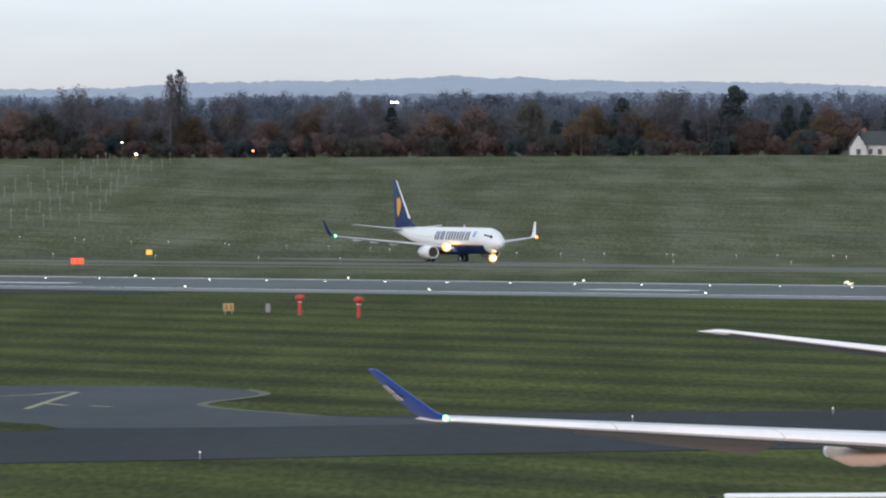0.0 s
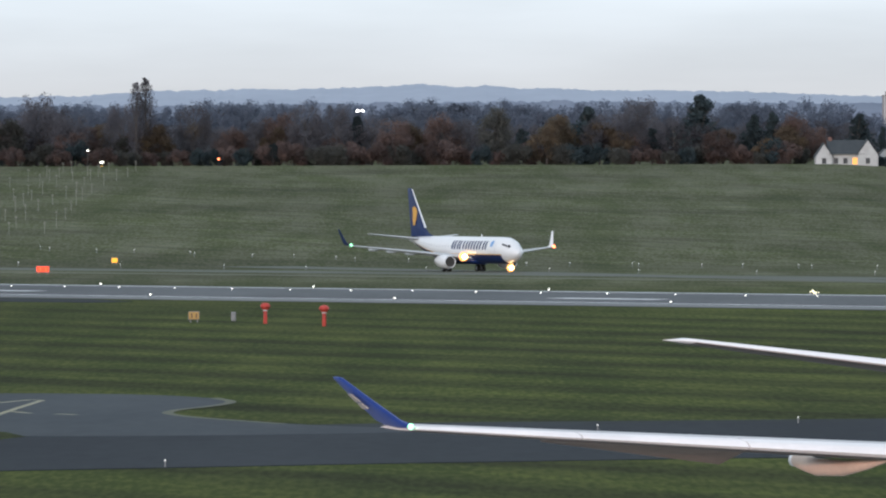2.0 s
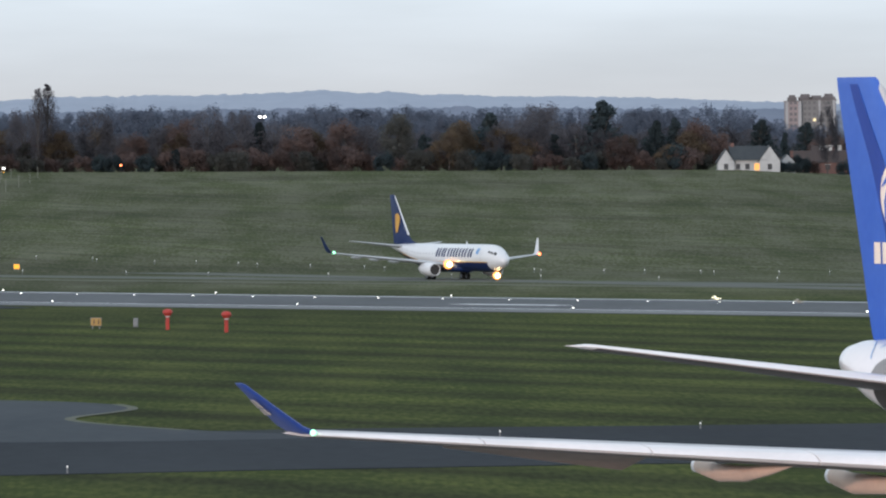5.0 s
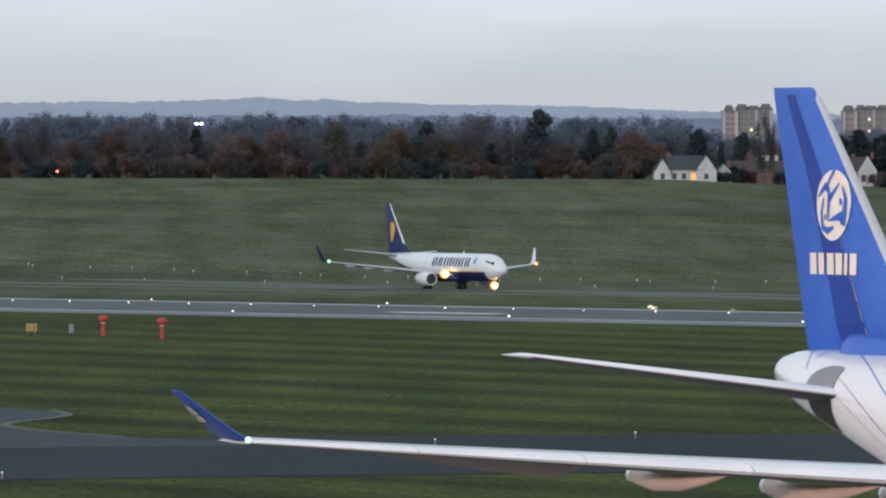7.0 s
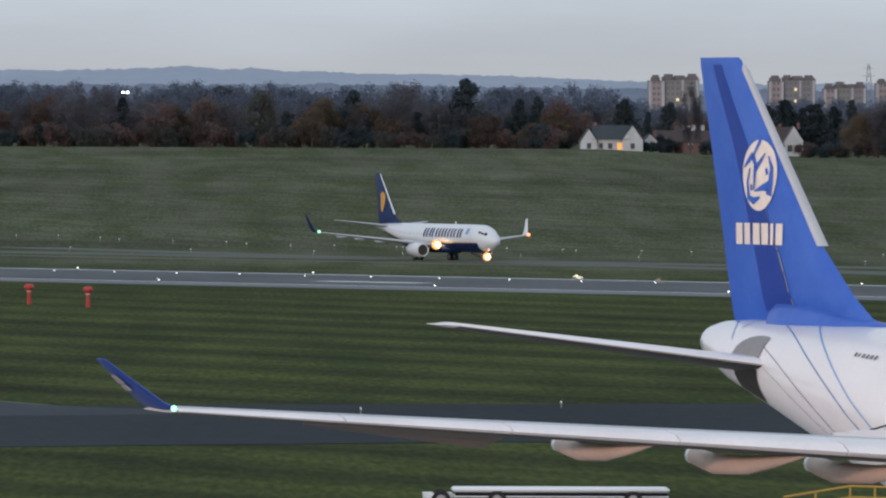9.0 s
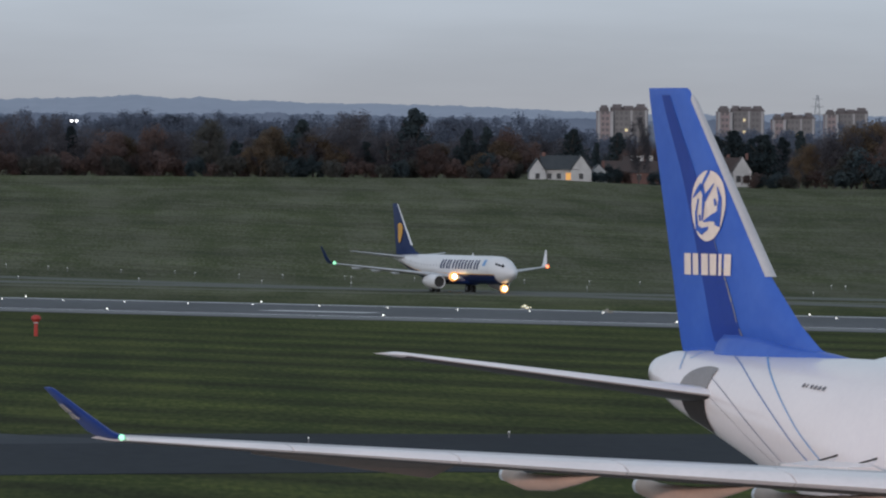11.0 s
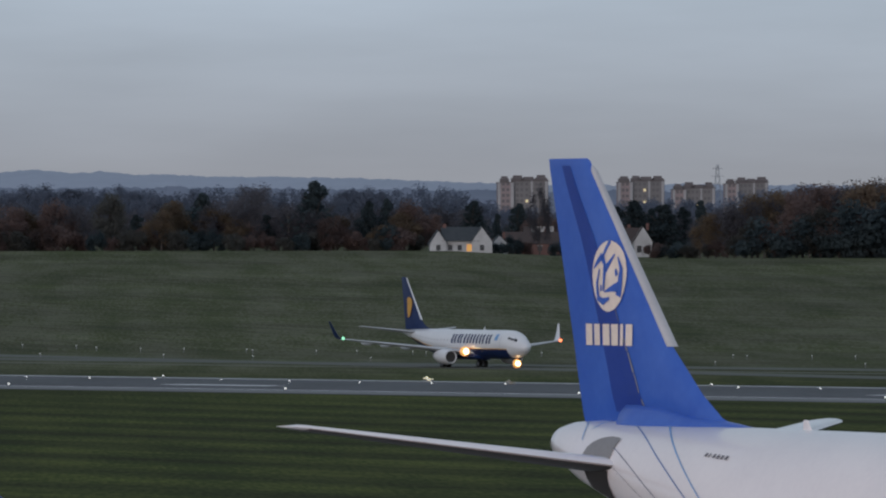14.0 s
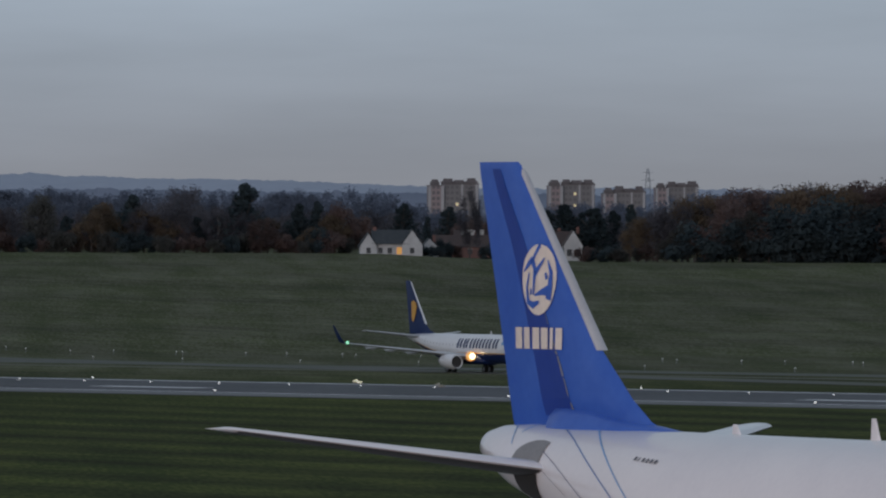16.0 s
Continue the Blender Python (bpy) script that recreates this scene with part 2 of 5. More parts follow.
def ring_x(x, cy, cz, ry, rz, n=28, rb=None):
    """Ring in the plane across x; rb gives a lower half of another height."""
    out = []
    for i in range(n):
        a = 2 * math.pi * i / n
        s = math.sin(a)
        out.append((x, cy + ry * math.cos(a), cz + (rz if s > 0 or rb is None else rb) * s))
    return out


FOIL = [(1.0, 0.0), (0.75, 0.28), (0.45, 0.52), (0.2, 0.5), (0.06, 0.3), (0.0, 0.0), (0.06, -0.22), (0.2, -0.36), (0.45, -0.38), (0.75, -0.18)]


def foil(le, chord, thick, upright=False, lean=0.0):
    """Aerofoil ring: leading edge at le, chord running aft along -x; lean tips the thickness direction."""
    out = []
    for c, h in FOIL:
        d = h * thick
        if upright:
            out.append((le[0] - c * chord, le[1] + d, le[2]))
        else:
            out.append((le[0] - c * chord, le[1] - d * math.sin(lean), le[2] + d * math.cos(lean)))
    return out


def box(bm, x0, x1, y0, y1, z0, z1, bevel=0.0):
    r = bmesh.ops.create_cube(bm, size=1)
    m = Matrix.Translation(((x0 + x1) / 2, (y0 + y1) / 2, (z0 + z1) / 2)) @ Matrix.Diagonal((x1 - x0, y1 - y0, z1 - z0, 1))
    bmesh.ops.transform(bm, matrix=m, verts=r["verts"])
    if bevel:
        es = {e for v in r["verts"] for e in v.link_edges}
        bmesh.ops.bevel(bm, geom=list(es), offset=bevel, segments=1, affect="EDGES")
    return bm


def cyl(bm, p, q, r0, r1=None, n=12):
    p, q = Vector(p), Vector(q)
    res = bmesh.ops.create_cone(bm, cap_ends=True, segments=n, radius1=r0, radius2=r0 if r1 is None else r1, depth=(q - p).length)
    m = Matrix.Translation((p + q) / 2) @ (q - p).to_track_quat("Z", "Y").to_matrix().to_4x4()
    bmesh.ops.transform(bm, matrix=m, verts=res["verts"])
    return bm


def ball(bm, c, r, squash=(1, 1, 1), n=10):
    res = bmesh.ops.create_uvsphere(bm, u_segments=n, v_segments=max(6, n * 2 // 3), radius=r)
    bmesh.ops.transform(bm, matrix=Matrix.Translation(c) @ Matrix.Diagonal((*squash, 1)), verts=res["verts"])
    return bm


# ---- ground ----
def smoothstep(a, b, v):
    v = min(1.0, max(0.0, (v - a) / (b - a)))
    return v * v * (3 - 2 * v)


def rises(x, y):
    """Height of the ground: apron, level airfield, rising field with its crest, country beyond."""
    z = 4.4 * (1 - smoothstep(335, 475, y))
    crest = 14.6 - 1.9 * smoothstep(95, 142, x * 2200 / max(y, 1))
    z += crest * min(1.0, max(0.0, (y - 1490) / 700)) if y < 2190 else crest
    z += 5.0 * smoothstep(2300, 3200, y)
    if 1500 < y < 2180:
        z += 0.22 * math.sin(y / 31 + x / 90) * min(1, (y - 1500) / 100)
    return z


def ground():
    ys = [-4000, -1500, -300, 0, 200, 300] + [335 + 10 * i for i in range(15)] + [520, 700, 1000, 1300, 1480]
    ys += [1490 + 10 * i for i in range(71)] + [2210, 2240, 2300, 2450, 2600, 2800, 3000, 3200, 3600, 4200, 4900]
    xs = [-4000, -1500, -600] + [-300 + 25 * i for i in range(33)] + [900, 2000, 4000]
    bm = bmesh.new()
    grid = [[bm.verts.new((x, y, rises(x, y))) for x in xs] for y in ys]
    for a, b in zip(grid, grid[1:]):
        for i in range(len(xs) - 1):
            bm.faces.new((a[i], a[i + 1], b[i + 1], b[i]))
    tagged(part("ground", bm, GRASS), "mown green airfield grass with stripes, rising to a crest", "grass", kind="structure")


ground()


def at_field(along, across, z=0.0):
    return ALONG * along + ACROSS * across + Vector((0, 0, z))


def strip(name, mat, a0, a1, n0, n1, z0, label, category, parent=None):
    """Flat slab along the runway's direction."""
    bm = bmesh.new()
    for top, lo in ((z0, -0.3),):
        c = [at_field(a0, n0), at_field(a1, n0), at_field(a1, n1), at_field(a0, n1)]
        loft([[(p.x, p.y, lo) for p in c], [(p.x, p.y, top) for p in c]], True, bm)
    ob = part(name, bm, mat, parent, label if parent else "", False)
    return ob if parent else tagged(ob, label, category, kind="structure")


def along_of(x, across):
    """Distance along the runway at which its line at 'across' reaches the place x."""
    return (x - across * ACROSS.x) / ALONG.x


RUN = strip("runway", RUNWAY, -1750, -350, 774, 850, 0.05, "pale grey wet asphalt runway with white dashes", "runway")
for i in range(4):
    s = -963.8 + 118.0 * (i - 1)
    strip("centreline_dash", PAINT_W, s, s + 18.5, 808.0, 811.6, 0.062, "", "", RUN)
SHOULDER = material("pale_runway_shoulder", (0.15, 0.152, 0.158), 0.7, 0, (0.105, 0.108, 0.115), 0.06, 0, 0.7)
for n0, n1 in ((775.0, 788.5), (841.5, 849.0)):
    strip("shoulder", SHOULDER, -1740, -360, n0, n1, 0.056, "", "", RUN)
for n, half in ((789.6, 0.5), (846.6, 0.8)):
    strip("edge_line", PAINT_W, -1700, -400, n - half, n + half, 0.060, "", "", RUN)
FAR_T = material("pale_far_asphalt", (0.088, 0.094, 0.082), 0.9, 0, (0.070, 0.076, 0.055), 0.03, 0, 0.3)
strip("far_taxiway", FAR_T, -1750, -350, 950, 966, 0.03, "narrow grey parallel taxiway in the grass", "taxiway")
strip("verge", DUST, -1750, -350, 930, 936, 0.02, "worn strip of pale dry grass", "verge")


def flat(name, pts, mat, z, label, category):
    bm = bmesh.new()
    loft([[(x, y, z - 0.35) for x, y in pts], [(x, y, z) for x, y in pts]], True, bm)
    return tagged(part(name, bm, mat, None, "", False), label, category, kind="structure")


APRON = material("apron_concrete", (0.34, 0.33, 0.31), 0.85, 0, (0.26, 0.25, 0.24), 0.15, 0, 2)
flat("apron", [(-200, -150), (250, -150), (250, 325), (-200, 325)], APRON, 4.43, "pale concrete apron slab", "apron")

# exit taxiway along which the airliner rolls
HEADING = radians(26)
FWD = Vector((math.sin(HEADING), -math.cos(HEADING), 0))
SIDE = Vector((FWD.y, -FWD.x, 0))
START = Vector((0.56, 1441.3, 0))
q = [START - FWD * 260 - SIDE * 6, START + FWD * 330 - SIDE * 6, START + FWD * 330 + SIDE * 6, START - FWD * 260 + SIDE * 6]
flat("exit_taxiway", [(p.x, p.y) for p in q], FAR_T, 0.045, "grey exit taxiway converging on the runway", "taxiway")
flat("near_taxiway", [(-300, 520), (-26, 551), (0, 563), (20, 570), (300, 600), (300, 655), (45, 653), (20, 648), (0, 645), (-8, 640), (-60, 613), (-300, 600)],
     TAXI, 0.04, "dark asphalt taxiway between mown verges", "taxiway")
def spot_uv(u, v):
    y = 19 * 16624 / (v - 245)
    return ((u - 784) / 16624 * y, y)


flat("runway_turnoff", [spot_uv(u, v) for u, v in ((-500, 506), (100, 511.5), (220, 514), (296, 518), (220, 519.5), (60, 517), (-500, 510))], TAXI, 0.04, "dark asphalt turn-off curving away from the runway", "taxiway")
flat("grass_island", [spot_uv(u, v) for u, v in ((-900, 742), (0, 745), (70, 749), (105, 757), (60, 762), (-900, 766))], GRASS, 0.055, "grass island between taxiways", "grass")


def rounded(pts, times=2):
    """Corners of an open line cut off, again and again."""
    for _ in range(times):
        out = [pts[0]]
        for (a, b), (c, d) in zip(pts, pts[1:]):
            out += [(0.75 * a + 0.25 * c, 0.75 * b + 0.25 * d), (0.25 * a + 0.75 * c, 0.25 * b + 0.75 * d)]
        pts = out + [pts[-1]]
    return pts


def painted(pts, w, z):
    bm = bmesh.new()
    for a, b in zip(pts, pts[1:]):
        a, b = Vector((*spot_uv(*a), 0)), Vector((*spot_uv(*b), 0))
        s = (b - a).normalized().cross(Vector((0, 0, 1))) * w / 2
        loft([[(p.x, p.y, z - 0.004) for p in (a - s, b - s, b + s, a + s)], [(p.x, p.y, z) for p in (a - s, b - s, b + s, a + s)]], True, bm)
    return bm


flat("taxiway_fillet", [spot_uv(u, v) for u, v in rounded([(-900, 676), (0, 680), (200, 681), (340, 684), (440, 690), (478, 697), (440, 704), (370, 711), (350, 717),
     (400, 724), (560, 736), (740, 744), (900, 747), (700, 754), (300, 757), (0, 756), (-900, 752)])], TAXI_PALE, 0.047, "pale worn asphalt junction with a rounded grass corner", "taxiway")
marks = [((45, 722), (90, 707), (135, 693), (115, 692), (60, 697), (0, 699)), ((75, 712), (115, 716)), ((160, 717), (195, 719))]
for pts in marks:
    tagged(part("taxi_marking", painted(pts, 0.5, 0.055), PAINT_Y, None, "", False), "worn yellow painted taxiway line", "marking", kind="structure")
kerb = rounded([(440, 690), (478, 697), (440, 704), (370, 711), (350, 717), (400, 724), (560, 736)])
tagged(part("taxi_edge", painted(kerb, 0.8, 0.058), DUST, None, "", False), "pale earth edge along the grass corner", "edge", kind="structure")


# ---- the rolling airliner ----
def wing_part(name, stations, mat, parent, label=""):
    """stations: (leading edge, chord, thickness) from root to tip."""
    return part(name, loft([foil(*s) for s in stations]), mat, parent, label)


def wheel(parent, x, y, r, w, rim=0.55):
    t = part("wheel", cyl(bmesh.new(), (x, y - w / 2, r), (x, y + w / 2, r), r, None, 20), RUBBER, parent, "black tyre")
    part("rim", cyl(bmesh.new(), (x, y - w / 2 - 0.02, r), (x, y + w / 2 + 0.02, r), r * rim, None, 14), STEEL, t)


def body_rings(table, n=28):
    return [ring_x(x, 0, (top + bot) / 2, half, (top - bot) / 2, n) for x, top, bot, half in table]


def skin_strip(table, a0, a1, x0, x1, off, n=16, wide=6):
    """Patch of a fuselage's skin between two angles (degrees from the left side, up positive), lifted by off."""
    xs = [r[0] for r in table][::-1]
    bm = bmesh.new()
    rows = []
    for i in range(n + 1):
        x = x0 + (x1 - x0) * i / n
        top, bot, half = (np.interp(x, xs, [r[k] for r in table][::-1]) for k in (1, 2, 3))
        row = []
        for j in range(wide + 1):
            a = radians(a0 + (a1 - a0) * j / wide)
            row.append(bm.verts.new((x, (half + off) * math.cos(a), (top + bot) / 2 + ((top - bot) / 2 + off) * math.sin(a))))
        rows.append(row)
    for a, b in zip(rows, rows[1:]):
        for j in range(wide):
            bm.faces.new((a[j], a[j + 1], b[j + 1], b[j]))
    return bm


def airliner():
    jet = thing("airliner", "white and navy twin-engined airliner with lit landing lights, rolling", "airplane")
    table = [(18.9, 3.05, 2.85, 0.1), (18.7, 3.4, 2.5, 0.5), (18.2, 3.8, 2.15, 0.92), (17.6, 4.2, 1.85, 1.27), (16.85, 4.68, 1.62, 1.54), (16.1, 5.05, 1.47, 1.72),
             (15.0, 5.3, 1.38, 1.85), (13.0, 5.35, 1.35, 1.88), (0, 5.35, 1.35, 1.88), (-5.5, 5.35, 1.4, 1.88), (-9, 5.35, 2.1, 1.78), (-12, 5.32, 2.95, 1.5),
             (-15, 5.25, 3.8, 1.05), (-17.5, 5.1, 4.4, 0.55), (-18.6, 4.95, 4.6, 0.2)]
    hull = part("fuselage", loft(body_rings(table)), WHITE, jet, "glossy white fuselage")
    # navy belly sweeping up towards the tail
    part("belly_paint", skin_strip(table, -160, -20, -14.5, 16.0, 0.03, 26, 10), NAVY, hull, "navy blue painted belly")
    for a0, a1 in ((-20, -16.5), (200, 196.5)):
        part("cheat_line", skin_strip(table, a0, a1, -13.5, 16.0, 0.028, 20, 1), YELLOW, hull, "thin yellow line above the belly")
    fair = [ring_x(x, 0, 1.7, w, 0.55, 16) for x, w in ((7.5, 0.4), (6, 1.7), (3, 2.15), (-3, 2.15), (-6, 1.6), (-7.5, 0.4))]
    part("wing_fairing", loft(fair), NAVY, jet, "navy wing root fairing")
    for s in (1, -1):
        wing_part("wing", [((6.2, 1.2 * s, 2.05), 8.2, 1.1), ((3.1, 5.6 * s, 2.6), 5.1, 0.62), ((-3.9, 17.05 * s, 3.8), 1.7, 0.2)], GREY_P, jet, "pale grey swept wing")
        wl = [((-3.9, 17.05 * s, 3.8), 1.7, 0.2), ((-4.3, 17.4 * s, 4.02), 1.45, 0.16), ((-4.75, 17.65 * s, 4.6), 1.15, 0.13), ((-5.8, 18.15 * s, 6.25), 0.5, 0.06)]
        part("winglet", loft([foil(le, c, t, False, s * 1.2) for le, c, t in wl]), WHITE if s > 0 else NAVY, jet, "tall upturned winglet")
        wing_part("tailplane", [((-12.8, 0.6 * s, 4.8), 4.2, 0.5), ((-16.9, 7.5 * s, 5.55), 1.4, 0.15)], GREY_P, jet, "grey horizontal tailplane")
        for y in (7.0, 9.8, 12.4):
            r = [ring_x(x, y * s, 2.55 + (y - 5.6) * 0.105 - dz, w, w, 8) for x, w, dz in ((0.8 - y * 0.35, 0.03, 0), (-0.6 - y * 0.35, 0.2, 0.08), (-2.6 - y * 0.35, 0.16, 0.1), (-4 - y * 0.3, 0.03, 0.0))]
            part("flap_fairing", loft(r), GREY_P, jet)
        pod = part("engine", loft([ring_x(x, 5.2 * s, z, r, r, 26) for x, r, z in ((5.95, 0.78, 1.52), (6.1, 0.88, 1.52), (5.95, 0.96, 1.52), (5.1, 1.04, 1.53), (3.7, 1.02, 1.56), (2.3, 0.8, 1.64), (2.2, 0.6, 1.64))], False), WHITE, jet, "white engine nacelle")
        part("intake", loft([ring_x(x, 5.2 * s, 1.52, r, r, 26) for x, r in ((5.96, 0.78), (5.5, 0.74), (5.3, 0.1))]), DARK_P, pod, "dark fan intake")
        part("intake_lip", loft([ring_x(x, 5.2 * s, 1.52, r, r, 26) for x, r in ((5.96, 0.77), (6.12, 0.87), (5.93, 0.97))], False), SLAT, pod, "bare metal lip")
        part("exhaust", loft([ring_x(x, 5.2 * s, 1.64, r, r, 18) for x, r in ((2.4, 0.62), (1.3, 0.45), (0.8, 0.1))]), STEEL, pod)
        part("pylon", loft([foil(p, c, 0.4, True) for p, c in (((5.7, 5.2 * s, 2.4), 5.0), ((3.6, 5.2 * s, 2.75), 3.8))]), GREY_P, jet)
        leg = part("main_gear_leg", cyl(bmesh.new(), (0, 2.86 * s, 0.5), (0, 2.7 * s, 2.1), 0.14), STEEL, jet)
        for dy in (-0.43, 0.43):
            wheel(leg, 0, 2.86 * s + dy, 0.565, 0.4)
        # ball far wider than the real lamp, to stand for its glare
        lamp = part("landing_light", ball(bmesh.new(), (5.0, 2.5 * s, 2.3), 0.7 if s < 0 else 0.25), LAMP_GLARE, jet, "landing light with its warm glare as a glowing ball")
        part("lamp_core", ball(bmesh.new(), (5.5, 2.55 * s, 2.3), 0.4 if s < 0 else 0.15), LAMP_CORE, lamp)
        part("navigation_light", ball(bmesh.new(), (-3.6, 17.2 * s, 3.9), 0.22), LAMP_R if s > 0 else LAMP_G, jet, "red wingtip light" if s > 0 else "green-white wingtip light")
    fin = [((-9.9, 0, 5.2), 8.2, 0.22), ((-11.9, 0, 5.75), 6.3, 0.42), ((-13.2, 0, 6.6), 5.15, 0.42), ((-18.0, 0, 12.5), 1.55, 0.2), ((-18.2, 0, 12.62), 1.25, 0.1)]
    fin_ob = part("fin", loft([foil(le, c, t, True) for le, c, t in fin]), NAVY, jet, "navy tail fin with a yellow emblem")
    edge = [foil((le[0] + 0.04, le[1], le[2]), 0.2, t * 1.05, True) for le, c, t in (((-13.2, 0, 6.6), 0, 0.32), ((-18.0, 0, 12.5), 0, 0.14))]
    part("fin_leading_edge", loft(edge), WHITE, fin_ob, "white leading edge")
    # emblem: a harp-like plain shape on both sides of the fin
    for s in (1, -1):
        bm = bmesh.new()
        side = 0.235 * s
        outline = [(-17.3, 9.6), (-16.6, 9.85), (-15.95, 9.5), (-15.7, 9.0), (-15.9, 8.2), (-16.3, 7.4), (-16.6, 6.9), (-16.95, 6.95), (-17.15, 7.7), (-17.2, 8.7)]
        loft([[(x, side - 0.02, z) for x, z in outline], [(x, side + 0.02, z) for x, z in outline]], True, bm)
        part("emblem", bm, YELLOW, fin_ob, "yellow emblem shape", False)
    # lettering of the operator: plain upright bars along the forward fuselage
    for s in (1, -1):
        for i, w in enumerate((1.4, 1.3, 1.5, 1.45, 1.5, 0.5, 1.4)):
            x = -0.4 + 1.86 * i - (0.75 if i == 6 else 0)
            a0, a1 = (2, 42) if s > 0 else (178, 138)
            for dx in ((0, w - 0.55) if w > 1 else (0,)):
                part("letter_bar", skin_strip(table, a0, a1, x + dx, x + dx + 0.5, 0.025, 2, 4), NAVY, hull, "navy painted bar", False)
        a0, a1 = (16, 44) if s > 0 else (164, 136)
        part("emblem", skin_strip(table, a0, a1, 12.55, 13.4, 0.025, 2, 4), LINE_B, hull, "pale blue emblem shape", False)
        for i in range(26):
            x = -12.5 + 0.98 * i
            if 2.8 < x < 13.5:
                continue
            a0, a1 = (10, 18) if s > 0 else (170, 162)
            part("cabin_window", skin_strip(table, a0, a1, x, x + 0.27, 0.02, 1, 2), GREY_P, hull)
        for k, (x0, x1) in enumerate(((16.0, 16.5), (16.57, 17.05), (17.1, 17.6))):
            a0, a1 = ((29, 39), (31, 42), (35, 54))[k]
            if s < 0:
                a0, a1 = 180 - a0, 180 - a1
            part("cockpit_window", skin_strip(table, a0, a1, x0, x1, 0.025, 3, 4), GLASS, hull, "dark cockpit window")
        for x in (14.2, -10.6):
            a0, a1 = (-14, 34) if s > 0 else (194, 146)
            part("door_outline", skin_strip(table, a0, a1, x, x + 0.07, 0.02, 1, 6), GREY_P, hull)
    part("antenna", loft([foil((6.5, 0, 5.3), 0.5, 0.06, True), foil((6.2, 0, 5.75), 0.25, 0.04, True)]), WHITE, hull)
    leg = part("nose_gear_leg", cyl(bmesh.new(), (15.6, 0, 0.4), (15.8, 0, 1.9), 0.1), STEEL, jet)
    for y in (-0.22, 0.22):
        wheel(leg, 15.6, y, 0.345, 0.2)
    # nose lamp likewise drawn as a glare-sized glowing ball
    nl = part("taxi_light", ball(bmesh.new(), (16.0, 0, 0.75), 0.62), LAMP_GLARE, jet, "nose light with its warm glare as a glowing ball")
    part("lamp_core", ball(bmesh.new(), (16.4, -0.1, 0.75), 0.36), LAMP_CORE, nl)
    return jet


AIRLINER = airliner()
ROLL = [(0, 0), (1, 8.85), (2, 17.74), (3, 26.75), (4, 35.95), (5, 45.38), (6, 55.07), (7, 65.04), (8, 75.3), (9, 85.82), (10, 96.59), (11, 107.1), (12, 117.85), (13, 128.7),
        (14, 139.8), (15, 150.85), (16, 161.7)]


